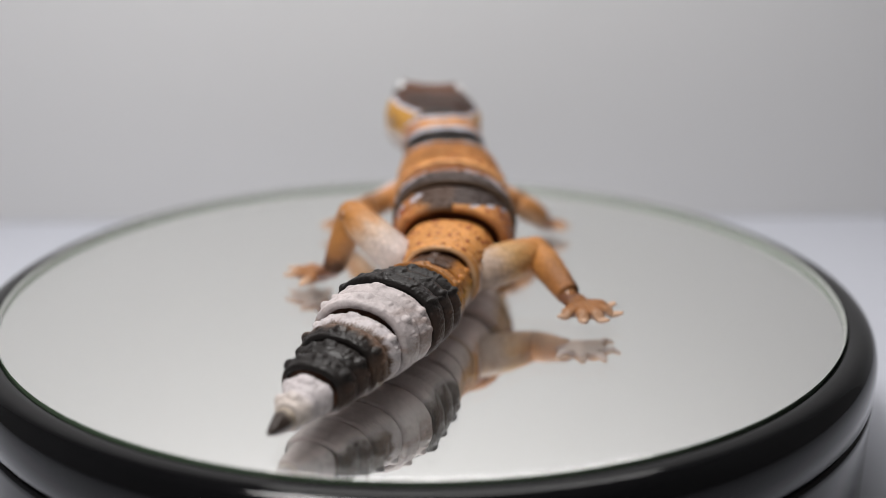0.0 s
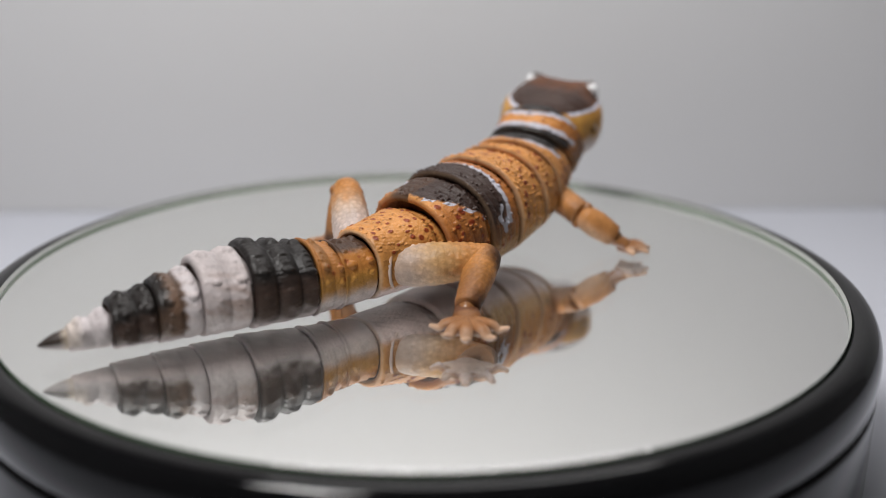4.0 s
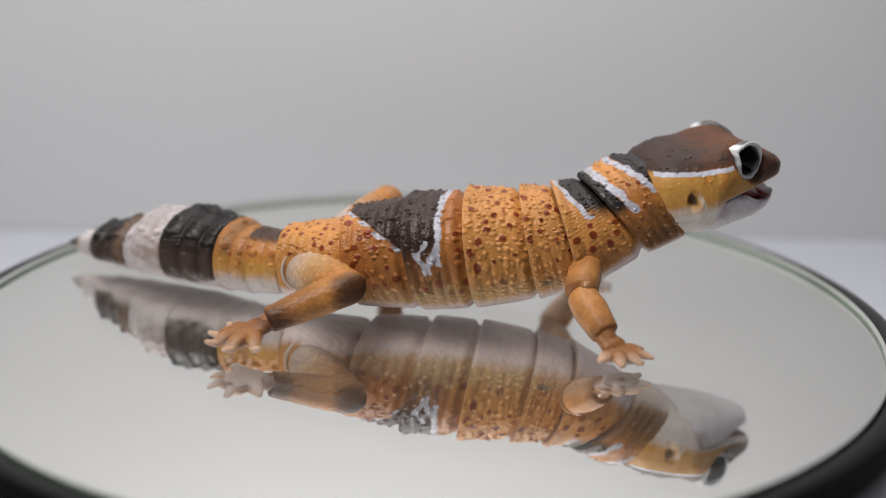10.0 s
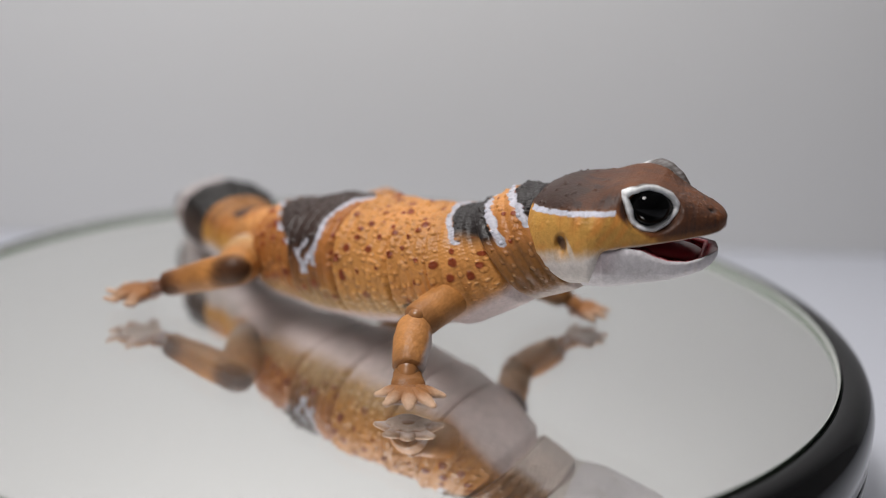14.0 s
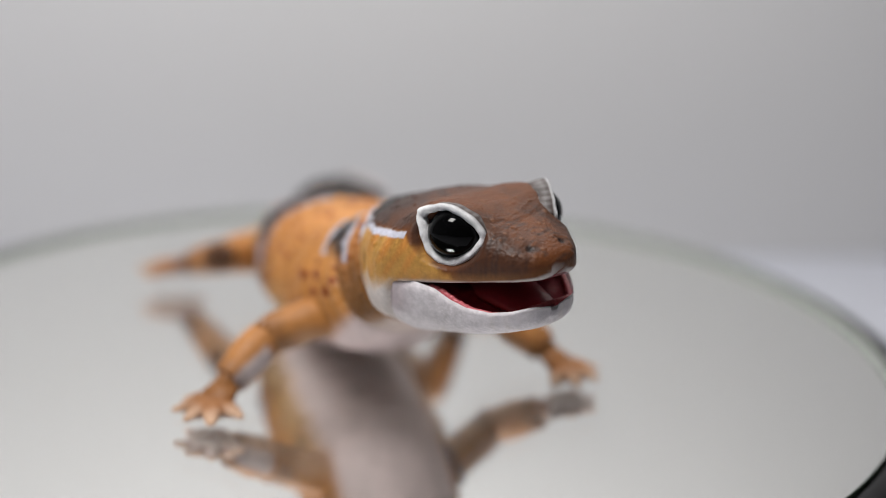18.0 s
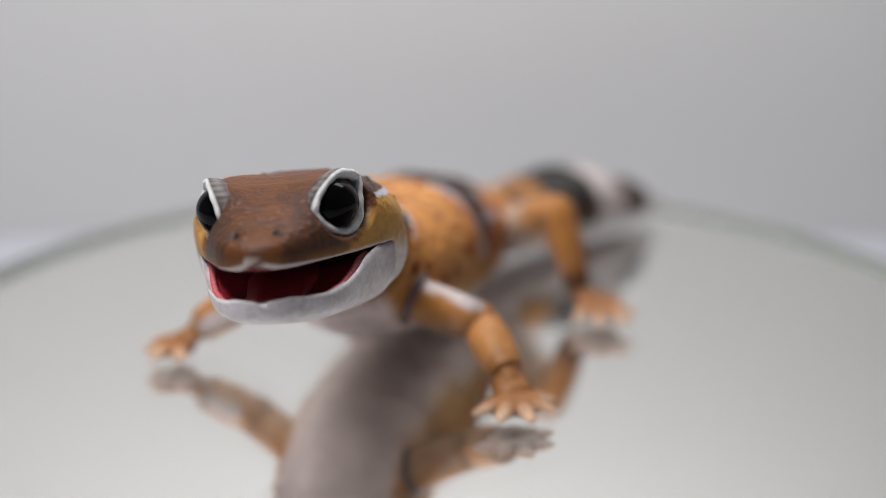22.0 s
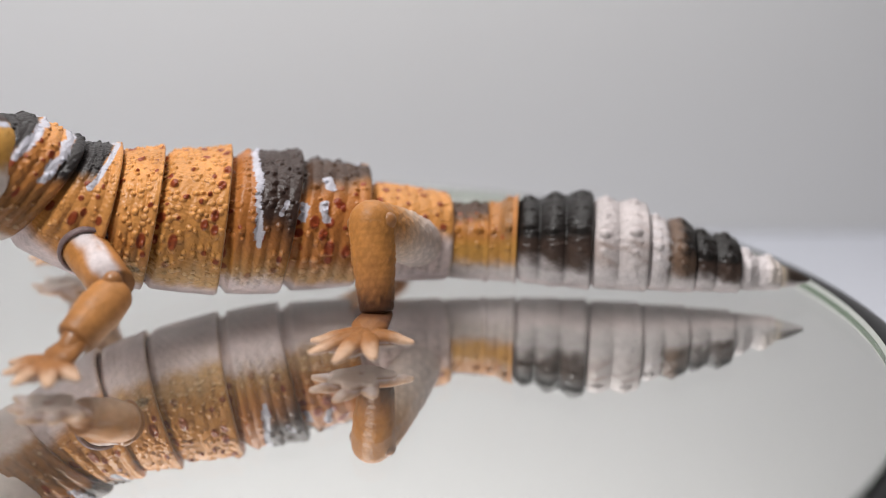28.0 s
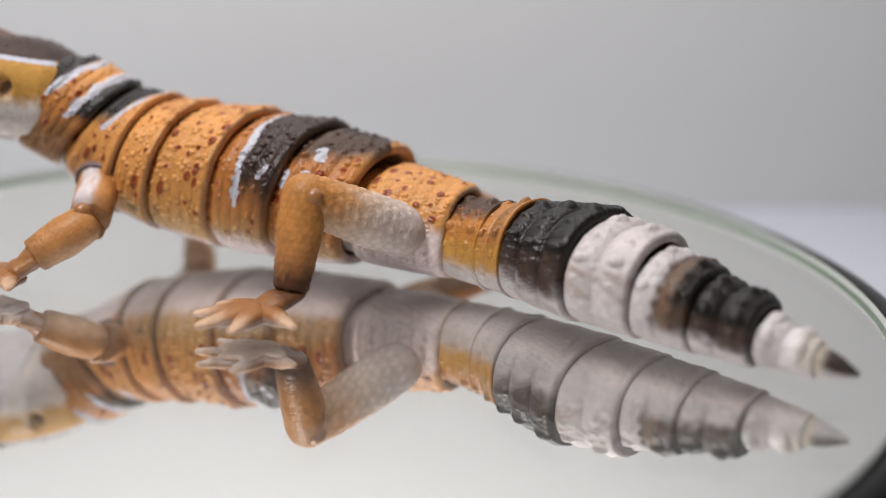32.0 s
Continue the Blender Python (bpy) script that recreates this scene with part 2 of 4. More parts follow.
part("mirror", disc_mesh("mirror", 125.0, -2.3, MIRROR), platter, "round mirror silvering under the glass")
glass = part("glass", disc_mesh("glass", 121.8, 0.0, GLASS), platter, "clear glass over the silvering")
glass.visible_shadow = False
slope = part("glass_slope", lathe("glass_slope", [(121.8, 0.0), (122.6, -0.03), (125.0, -0.28), (125.55, -0.45)], GLASS), platter, "polished sloping border of the glass")
slope.visible_shadow = False
part("glass_edge", lathe("glass_edge", [(125.58, -0.46), (125.7, -0.8), (125.7, -4.2), (125.2, -4.3), (125.0, -2.4), (125.0, -1.5)], GREEN), platter, "greenish ground glass edge")
part("glass_bevel", lathe("glass_bevel", [(125.0, -1.48), (125.2, -1.1), (125.4, -0.75), (125.56, -0.47)], FROST), platter, "pale frosted inner edge of the glass")

# ---- gecko: plan of the body ----
ORANGE = (0.66, 0.300, 0.088)
RUST = (0.40, 0.140, 0.036)
OCHRE = (0.50, 0.25, 0.055)
BROWN = (0.046, 0.027, 0.022)
DARK = (0.026, 0.022, 0.022)
JET = (0.016, 0.013, 0.0118)
WHITE = (0.58, 0.53, 0.535)
UNDER = (0.86, 0.755, 0.785)
CREAM = (0.62, 0.52, 0.42)
STRIPE = (0.55, 0.555, 0.64)
RED = (0.25, 0.042, 0.014)

gecko = tagged(new("toy_gecko"), "jointed plastic toy gecko, orange with dark bands, standing on the mirror", "toy gecko")

# rear and front ring of each body piece: top y, top z, bottom y, bottom z, half width
TRUNK = {
    "neck": ((44.4, 37.2, 63.0, 17.6, 14.4), (58.0, 45.0, 74.5, 23.0, 13.6)),
    "chest": ((36.6, 35.0, 46.0, 7.2, 17.4), (46.0, 36.6, 64.0, 18.6, 13.4)),
    "belly_front": ((27.8, 34.1, 35.0, 4.4, 18.4), (38.5, 33.6, 47.0, 8.8, 16.4)),
    "belly_main": ((13.2, 33.4, 18.6, 1.6, 19.3), (29.5, 33.0, 37.0, 5.4, 17.6)),
    "belly_saddle": ((-2.8, 31.7, 4.5, 0.7, 19.3), (14.8, 32.2, 19.6, 2.2, 18.6)),
    "belly_rear": ((-18.4, 27.2, -13.0, 1.0, 16.8), (-1.2, 30.8, 5.6, 1.2, 18.6)),
    "pelvis": ((-37.0, 20.8, -35.6, 1.0, 10.6), (-16.0, 24.6, -11.0, 2.4, 14.6)),
}
# tail pieces: distance along y of rear and front ring, top z, bottom z, half width
TAIL = {
    "tail_root": ((-45.4, 18.7, 1.0, 10.0), (-35.0, 18.3, 1.6, 9.4)),
    "tail_second": ((-52.2, 20.6, 0.9, 11.6), (-44.0, 17.6, 1.4, 9.8)),
    "tail_black": ((-67.6, 22.2, 0.6, 14.6), (-51.2, 19.4, 1.2, 12.0)),
    "tail_white": ((-79.0, 20.0, 0.6, 12.6), (-67.0, 20.6, 1.0, 13.8)),
    "tail_brown": ((-88.7, 15.4, 0.7, 10.2), (-78.2, 17.2, 1.0, 11.4)),
    "tail_dark": ((-98.2, 12.4, 1.0, 7.8), (-87.8, 14.2, 1.0, 9.2)),
    "tail_pale": ((-107.2, 7.4, 1.6, 2.9), (-97.4, 10.2, 1.4, 6.0)),
    "tail_tip": ((-113.4, 4.2, 3.5, 0.35), (-106.8, 7.2, 1.8, 2.7)),
}


def mid_x(y):
    """Where the toy's midline lies, by y."""
    return np.interp(y, [-114, -88, -68, -52, -36, -20, 5, 45, 54, 66, 80], [-36, -23, -13, -4, 2, 5.8, 7.8, 7.3, 6.5, 4.6, 1.8])


def trunk_ring(r, phi):
    ty, tz, by, bz, a = r
    c, s = np.cos(phi), np.sin(phi)
    up = np.sign(c) * np.abs(c) ** np.where(c > 0, 0.92, 0.80)
    y, z = (ty + by) / 2 + up * (ty - by) / 2, (tz + bz) / 2 + up * (tz - bz) / 2
    x = mid_x((ty + by) / 2) + a * np.sign(s) * np.abs(s) ** 0.88
    yaw = np.interp((ty + by) / 2, [-36, -16, 0, 15, 32, 42, 54, 66], [13, 12, 10, 8, 4.5, 1, -8, -13])
    off = x - mid_x((ty + by) / 2)
    return np.stack([x - off * (1 - math.cos(math.radians(yaw))), y - off * math.sin(math.radians(yaw)), z], -1)


def tail_ring(r, phi):
    y0, tz, bz, a = r
    x0 = mid_x(y0)
    dx, dy = mid_x(y0 + 4) - mid_x(y0 - 4), 8.0
    n = math.hypot(dx, dy)
    c, s = np.cos(phi), np.sin(phi)
    up = np.sign(c) * np.abs(c) ** np.where(c > 0, 0.95, 0.8)
    z = (tz + bz) / 2 + up * (tz - bz) / 2
    side = a * np.sign(s) * np.abs(s) ** 0.9
    return np.stack([x0 + side * dy / n, y0 - side * dx / n, z], -1)


def bumps(s, phi, length, girth, count, size, height, seed, low=0.0, high=2.2):
    """Rounded warts scattered over a piece; returns the relief and each point's nearest wart."""
    r = np.random.RandomState(seed)
    out = np.zeros_like(s)
    used = []
    for k in range(count * 4):
        cs, cp = r.uniform(0.03, 0.97), r.uniform(low, high) * r.choice([-1, 1])
        rad = size * r.uniform(0.55, 1.25)
        if len(used) >= count or any(math.hypot((cs - p) * length, (cp - q) * girth) < 1.5 * size for p, q in used):
            continue
        used.append((cs, cp))
        d = np.hypot((s - cs) * length, (phi - cp) * girth) / rad
        out = np.maximum(out, height * r.uniform(0.6, 1.2) * np.clip(1 - d * d, 0, 1) ** 0.9)
    return out


def spots(s, phi, length, girth, count, size, seed, low, high):
    """Round paint spots: weight 0 to 1."""
    r = np.random.RandomState(seed)
    out = np.zeros_like(s)
    used = []
    for k in range(count * 3):
        cs, cp = r.uniform(0.06, 0.94), r.uniform(low, high) * r.choice([-1, 1])
        rad, tall = size * r.uniform(0.5, 1.15), r.uniform(0.9, 1.7)
        if len(used) >= count or any(math.hypot((cs - p) * length, (cp - q) * girth) < 2.3 for p, q in used):
            continue
        used.append((cs, cp))
        d = np.hypot((s - cs) * length, (phi - cp) * girth / tall) / rad
        out = np.maximum(out, 1 - smoothstep(0.75, 1.15, d))
    return out


def stripe(s, phi, p0, p1, width, seed, ragged=0.5, length=15.0):
    """Weight of a white line from (s, |phi|) p0 to p1 on both flanks, width in mm."""
    f = np.clip((np.abs(phi) - p0[1]) / (p1[1] - p0[1]), 0, 1)
    centre = p0[0] + (p1[0] - p0[0]) * f
    over = np.maximum(np.maximum(p0[1] - np.abs(phi), np.abs(phi) - p1[1]), 0) * 17
    d = np.abs(s - centre + 0.03 * wave(phi * 9, s * 3, seed)) * length
    d = np.hypot(d, over)
    w = width * (1 + ragged * wave(phi * 26, s * 25, seed + 1))
    return 1 - smoothstep(w * 0.42, w * 0.62, d)


RED_WARTS = {}


def paint_trunk(name, s, phi):
    a = np.abs(phi)
    n1, n2 = wave(s * 9, phi * 7, 3), wave(s * 34, phi * 30, 4)
    col = np.empty(s.shape + (3,))
    col[:] = ORANGE
    col = blend(col, RUST, 0.25 * smoothstep(0.2, 1.0, n1))
    if name == "neck":
        col = blend(col, RUST, 0.6 * smoothstep(0.2, 1.2, a) * (1 - smoothstep(2.1, 2.4, a)))
        col = blend(col, (0.17, 0.085, 0.03), 0.7 * smoothstep(1.25, 1.7, a + 0.15 * n1))
        col = blend(col, DARK, (1 - smoothstep(0.17, 0.21, s - 0.06 * (a - 0.6) + 0.02 * n2)) * (1 - smoothstep(1.15, 1.45, a)))
        col = blend(col, DARK, smoothstep(0.60, 0.66, s - 0.10 * a + 0.02 * n2) * (1 - smoothstep(0.95, 1.35, a)))
        col = blend(col, STRIPE, stripe(s, phi, (0.20, 0.0), (0.30, 1.36), 1.9, 11, 0.5))
        col = blend(col, STRIPE, stripe(s, phi, (0.56, 0.0), (0.76, 1.2), 1.7, 15, 0.5))
        red = spots(s, phi, 15, 15, 34, 0.75, 21, 0.2, 1.9) * smoothstep(0.3, 0.36, s)
    elif name == "chest":
        d = s - (0.16 + 0.30 * a)
        col = blend(col, DARK, smoothstep(0.0, 0.08, d + 0.03 * n2) * (1 - smoothstep(0.85, 1.35, a + 0.1 * n1)))
        col = blend(col, STRIPE, stripe(s, phi, (0.12, 0.0), (0.50, 1.12), 1.5, 31, 0.7, length=13))
        red = spots(s, phi, 14, 17, 16, 0.85, 41, 1.0, 1.75)
    elif name == "belly_front":
        red = spots(s, phi, 11, 18, 26, 0.9, 51, 0.0, 1.9)
    elif name == "belly_main":
        col = blend(col, OCHRE, 0.45 * smoothstep(1.2, 1.9, a))
        red = spots(s, phi, 16, 19, 50, 0.85, 61, 0.0, 1.9)
    elif name == "belly_saddle":
        col = blend(col, RUST, 0.8 * (1 - smoothstep(0.9, 1.1, s)) * (1 - 0.6 * smoothstep(1.5, 1.9, a)))
        col = blend(col, OCHRE, 0.5 * smoothstep(1.5, 1.9, a))
        col = blend(col, (0.15, 0.065, 0.03), np.where(phi > 0, 0.6, 0.15) * smoothstep(1.35, 1.75, a + 0.2 * n1) * (1 - smoothstep(0.5, 0.8, s)))
        edge = 0.62 - 0.05 * a
        lower = 1 - smoothstep(1.05, 1.6, a - 0.5 * (0.55 - s) + 0.12 * n1)
        col = blend(col, BROWN, (1 - smoothstep(edge - 0.02, edge + 0.02, s + 0.015 * n2)) * lower)
        col = blend(col, STRIPE, stripe(s, phi, (0.64, 0.0), (0.50, 1.50), 1.3, 71, 0.75))
        for p0, p1, width, seed in (((0.36, 1.16), (0.20, 1.40), 1.3, 75), ((0.52, 1.28), (0.34, 1.58), 1.4, 76), ((0.20, 1.36), (0.33, 1.58), 1.1, 77)):
            col = blend(col, STRIPE, np.where(phi > 0, stripe(s, phi, p0, p1, width, seed, 0.8), 0))
        col = blend(col, STRIPE, np.where(phi < 0, stripe(s, phi, (0.16, 1.05), (0.22, 1.22), 1.0, 78, 0.25), 0))
        col = blend(col, STRIPE, np.where(phi < 0, stripe(s, phi, (0.44, 1.45), (0.47, 1.58), 0.9, 79, 0.25), 0))
        red = spots(s, phi, 16, 19, 30, 0.95, 81, 0.9, 2.1) + 0.7 * spots(s, phi, 16, 19, 20, 0.6, 82, 0.0, 0.9) * smoothstep(0.72, 0.78, s)
    elif name == "belly_rear":
        col = blend(col, RUST, 0.75 * smoothstep(0.35, 0.9, a))
        line = 0.02 + 0.80 * np.clip((a - 0.25) / 1.0, 0, 1)
        col = blend(col, BROWN, np.where(phi > 0, smoothstep(0.0, 0.10, s - line + 0.03 * n2) * (1 - smoothstep(1.15, 1.45, a)), 0.95 * (1 - smoothstep(0.45, 0.95, a - 0.35 * (s - 0.5) + 0.12 * n1))))
        dots = stripe(s, phi, (0.06, 0.28), (0.82, 1.22), 1.4, 91, 0.5) * smoothstep(-0.25, 0.1, np.sin(a * 21 + 0.6))
        col = blend(col, STRIPE, np.where(phi > 0, dots, 0))
        for p0, p1, width, seed in (((0.62, 0.55), (0.56, 0.72), 1.9, 92), ((0.86, 1.02), (0.84, 1.26), 1.5, 93), ((0.62, 1.00), (0.56, 1.24), 1.6, 94)):
            col = blend(col, STRIPE, np.where(phi < 0, stripe(s, phi, p0, p1, width, seed, 0.35), 0))
        for cs, cp, rad in ((0.40, -1.0, 1.2), (0.88, -1.45, 1.2), (0.92, -1.3, 0.9)):
            col = blend(col, RED, 1 - smoothstep(0.8, 1.1, np.hypot((s - cs) * 16, (phi - cp) * 18) / rad))
        red = spots(s, phi, 16, 18, 44, 1.0, 101, 0.2, 1.9) * smoothstep(-0.1, 0.05, line - s)
    else:
        col = blend(col, OCHRE, 0.35 * smoothstep(0.9, 1.5, a))
        col = blend(col, UNDER, 0.85 * np.where(phi < 0, smoothstep(1.15, 1.5, a + 0.1 * n1), 0))
        red = spots(s, phi, 20, 13, 52, 0.72, 111, 0.0, 1.25)
    red = 0.95 * np.clip(red, 0, 1) * smoothstep(0.12, 0.28, col[..., 0]) * (col[..., 2] < 0.3)
    RED_WARTS[name] = red
    col = blend(col, RED, red)
    # a small hole's shaded inside, painted on as a dark oval
    if name == "belly_front":
        col = blend(col, (0.08, 0.04, 0.022), 1 - smoothstep(0.8, 1.1, np.hypot((s - 0.26) * 11, (a - 2.0) * 18 / 0.7) / 1.7))
    if name.startswith("belly"):
        col = blend(col, (0.66, 0.47, 0.25), 0.55 * smoothstep(1.72, 2.1, a + 0.12 * n1))
    start = {"belly_saddle": np.where(phi < 0, 1.92, 2.16), "pelvis": 1.9, "neck": 2.2}.get(name, 2.12)
    under = smoothstep(start, start + 0.32, a + 0.10 * n1 + 0.05 * n2)
    if name == "chest":
        under = smoothstep(2.05, 2.38, a + 0.3 * (s - 0.5))
    return blend(col, (0.66, 0.57, 0.55) if name == "neck" else UNDER, under * 0.96)


def paint_tail(name, s, phi):
    a = np.abs(phi)
    n1, n2 = wave(s * 7, phi * 5, 5), wave(s * 30, phi * 24, 6)
    col = np.empty(s.shape + (3,))
    if name == "tail_root":
        col[:] = (0.47, 0.19, 0.045)
        col = blend(col, OCHRE, smoothstep(1.1, 1.5, a))
        col = blend(col, (0.05, 0.028, 0.02), (1 - smoothstep(0.45, 0.85, a + 0.15 * n1)) * 0.95)
        col = blend(col, (0.30, 0.07, 0.02), 0.7 * spots(s, phi, 9, 10, 22, 0.6, 7, 0.45, 1.0))
    elif name == "tail_second":
        col[:] = (0.43, 0.18, 0.052)
        col = blend(col, (0.24, 0.11, 0.035), 0.85 * smoothstep(0.12, 0.2, s) * (1 - smoothstep(0.42, 0.5, s + 0.04 * n1)))
        col = blend(col, OCHRE, 0.8 * smoothstep(1.1, 1.5, a))
        col = blend(col, (0.30, 0.07, 0.02), 0.8 * spots(s, phi, 9, 11, 6, 0.7, 8, 0.9, 1.4))
    elif name in ("tail_black", "tail_dark"):
        col[:] = JET
        col = blend(col, (0.075, 0.045, 0.034), 0.7 * smoothstep(1.0, 1.5, a + 0.2 * n1))
    elif name == "tail_white":
        col[:] = (0.52, 0.462, 0.458)
        col = blend(col, (0.27, 0.19, 0.155), 0.75 * smoothstep(-0.1, 0.8, n1 + 0.35 * n2 + 0.2) * smoothstep(0.9, 1.35, a))
        col = blend(col, (0.42, 0.33, 0.30), 0.6 * smoothstep(-0.1, 0.8, 0.5 * n2 + 0.8 * n1) * smoothstep(0.3, 0.9, a))
    elif name == "tail_brown":
        col[:] = WHITE
        col = blend(col, (0.42, 0.31, 0.25), 0.4 * smoothstep(0.0, 0.8, n2))
        col = blend(col, (0.15, 0.09, 0.06), smoothstep(0.40, 0.50, 1 - s + 0.05 * n1 + 0.07 * n2))
        col = blend(col, JET, smoothstep(0.62, 0.85, 1 - s + 0.10 * n2) * (1 - 0.5 * smoothstep(0.9, 1.5, a)))
    elif name == "tail_pale":
        col[:] = WHITE
        col = blend(col, (0.36, 0.27, 0.24), 0.5 * smoothstep(0.88, 1.0, s) + 0.3 * smoothstep(0.2, 0.8, n2))
        col = blend(col, CREAM, 0.5 * (1 - smoothstep(0.1, 0.4, s)))
    else:
        col[:] = (0.05, 0.036, 0.03)
        col = blend(col, WHITE, 0.9 * smoothstep(1.5, 1.9, a + 0.2 * n1))
        col = blend(col, CREAM, 0.8 * smoothstep(0.62, 0.95, s + 0.06 * n1))
    if name != "tail_tip":
        start = 1.62 if name in ("tail_root", "tail_second") else np.where(phi > 0, 1.92 if name in ("tail_black", "tail_dark", "tail_brown") else 1.72, 1.55)
        ragged = a + 0.10 * wave(s * 3, phi * 4, 67) + 0.06 * n2
        if name in ("tail_black", "tail_dark"):
            ragged = ragged + 0.10 * n1 + 0.16 * wave(s * 4, phi * 5, 66)
        col = blend(col, WHITE, 0.92 * smoothstep(start - 0.05, start + 0.38, ragged))
        col = blend(col, (0.66, 0.565, 0.565), 0.9 * smoothstep(2.05, 2.5, ragged))
    return col


def body_piece(name, ring, r0, r1, paint, label, length, girth, across, along, ribs, rib_amp, warts, wart_size, wart_high, seed):
    """One shell of the toy between two rings, flared at its rear lip, with ribs and warts."""
    phi1 = np.linspace(-math.pi, math.pi, across, endpoint=False)
    s1 = np.linspace(0, 1, along)
    s, phi = np.meshgrid(s1, phi1, indexing="ij")
    a, b = ring(r0, phi1), ring(r1, phi1)
    pts = a[None] * (1 - s[..., None]) + b[None] * s[..., None]
    centre = pts.mean(1, keepdims=True)
    out = pts - centre
    out = out / np.linalg.norm(out, axis=2, keepdims=True)
    top = 1 - smoothstep(1.6, 2.5, np.abs(phi))
    high = np.zeros_like(s)
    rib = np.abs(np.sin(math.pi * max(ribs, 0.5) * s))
    if ribs:
        wobble = 0.0 if name in TAIL else 0.45 * wave(phi * 2.5, s * 2, seed + 3)
        high += rib_amp * (np.abs(np.sin(math.pi * ribs * s + wobble)) ** (0.75 if name in TAIL else 1.1) - 0.5) * ((0.25 + 0.75 * top) if name in TAIL else (0.06 + 0.94 * top))
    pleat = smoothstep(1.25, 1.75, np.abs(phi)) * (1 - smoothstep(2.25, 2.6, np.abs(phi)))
    if name not in TAIL:
        high += 0.15 * (np.sin(math.pi * ribs * s + 0.5 * wave(phi * 3, s * 2, seed)) ** 2 - 0.6) * pleat * (1 + 0.5 * wave(phi * 14, s * 9, seed + 2))
    wart = bumps(s, phi, length, girth, warts, wart_size, wart_high, seed)
    if name in TAIL and ribs:
        # rows of large warts along each rib
        rr = np.random.RandomState(seed + 9)
        for k in range(ribs):
            for p in (0.0, 0.5, 0.98, 1.42):
                for sg in (-1, 1):
                    cs, cp, rad = (k + 0.5) / ribs + rr.uniform(-.03, .03), sg * p + rr.uniform(-.06, .06), rr.uniform(0.85, 1.1) * (1.45 if p == 0.98 else 1.25 if p == 0.0 else 0.9)
                    d = np.hypot((s - cs) * length, (phi - cp) * girth) / rad
                    wart = np.maximum(wart, (0.95 if p == 0.98 else 0.8 if p == 0.0 else 0.4) * np.clip(1 - d * d, 0, 1) ** 0.8)
    high += wart * (0.15 + 0.85 * top)
    high += 0.10 * wave(s * length * 2.2, phi * girth * 2.2, seed + 5)
    if name not in TAIL:
        high += FLARE[name] * (0.3 + 0.7 * top) * (1 - smoothstep(0.0, 0.28, s)) - 1.7 * smoothstep(0.76, 0.92, s)
    if name in TAIL and ribs:
        high += (0.85 if name in ("tail_root", "tail_second") else 0.5) * (1 - smoothstep(0.0, 0.16, s)) - 1.25 * smoothstep(0.87, 0.97, s)
    high += 0.35 * np.sin(math.pi * s)                      # slight belly of the shell
    high -= 0.45 * np.clip(1 - s / 0.03, 0, 1) ** 2          # rounded lip
    col = paint(name, s, phi)
    if name in RED_WARTS:
        high += 0.22 * RED_WARTS[name] * top
    pts = pts + out * high[..., None]
    if name not in TAIL:
        # brown wash and painted shade in hollows between the warts, tops brushed brighter
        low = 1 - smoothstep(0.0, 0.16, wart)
        flank = smoothstep(1.45, 1.85, np.abs(phi)) * (1 - smoothstep(2.0, 2.4, np.abs(phi)))
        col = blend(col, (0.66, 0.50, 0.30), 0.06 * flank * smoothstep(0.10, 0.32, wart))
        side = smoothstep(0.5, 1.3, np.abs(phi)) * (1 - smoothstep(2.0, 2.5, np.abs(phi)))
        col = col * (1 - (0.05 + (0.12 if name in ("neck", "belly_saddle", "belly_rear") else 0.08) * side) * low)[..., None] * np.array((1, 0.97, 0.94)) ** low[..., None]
        # groove shade of the flank pleats, painted into the colour
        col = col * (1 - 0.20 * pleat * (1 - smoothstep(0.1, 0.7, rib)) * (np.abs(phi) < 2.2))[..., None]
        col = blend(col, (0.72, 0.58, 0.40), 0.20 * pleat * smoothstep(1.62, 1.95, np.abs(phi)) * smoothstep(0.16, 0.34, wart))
        # shade painted as a dark ring round each wart's foot
        foot_shade = smoothstep(0.0, 0.04, wart) * (1 - smoothstep(0.08, 0.22, wart))
        col = col * (1 - 0.42 * foot_shade)[..., None] * np.array((1, 0.93, 0.88)) ** foot_shade[..., None]
    else:
        # shade of the rib grooves, put into the tail's colour
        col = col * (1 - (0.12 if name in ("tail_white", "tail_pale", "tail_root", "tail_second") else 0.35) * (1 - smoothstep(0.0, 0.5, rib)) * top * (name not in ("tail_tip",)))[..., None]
    if name not in TAIL:
        col = blend(col, (0.60, 0.42, 0.27), 0.6 * (1 - smoothstep(0.0, 0.022, s)) * (1 if name in ("belly_front", "belly_main", "chest", "pelvis") else 0.3))
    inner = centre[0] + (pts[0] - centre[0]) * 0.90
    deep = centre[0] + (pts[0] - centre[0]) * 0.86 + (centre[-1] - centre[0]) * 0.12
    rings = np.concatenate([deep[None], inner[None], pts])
    cols = np.concatenate([col[:1] * 0 + np.array(GAP_SHADE_RGB), col[:1], col])
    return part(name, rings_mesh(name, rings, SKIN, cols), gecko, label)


# dark brown painted inside each rear lip for the gap's shade
GAP_SHADE_RGB = (0.10, 0.05, 0.03)
FLARE = {"neck": 0.30, "chest": 0.65, "belly_front": 0.55, "belly_main": 0.5, "belly_saddle": 0.35, "belly_rear": 0.45, "pelvis": 0.35}
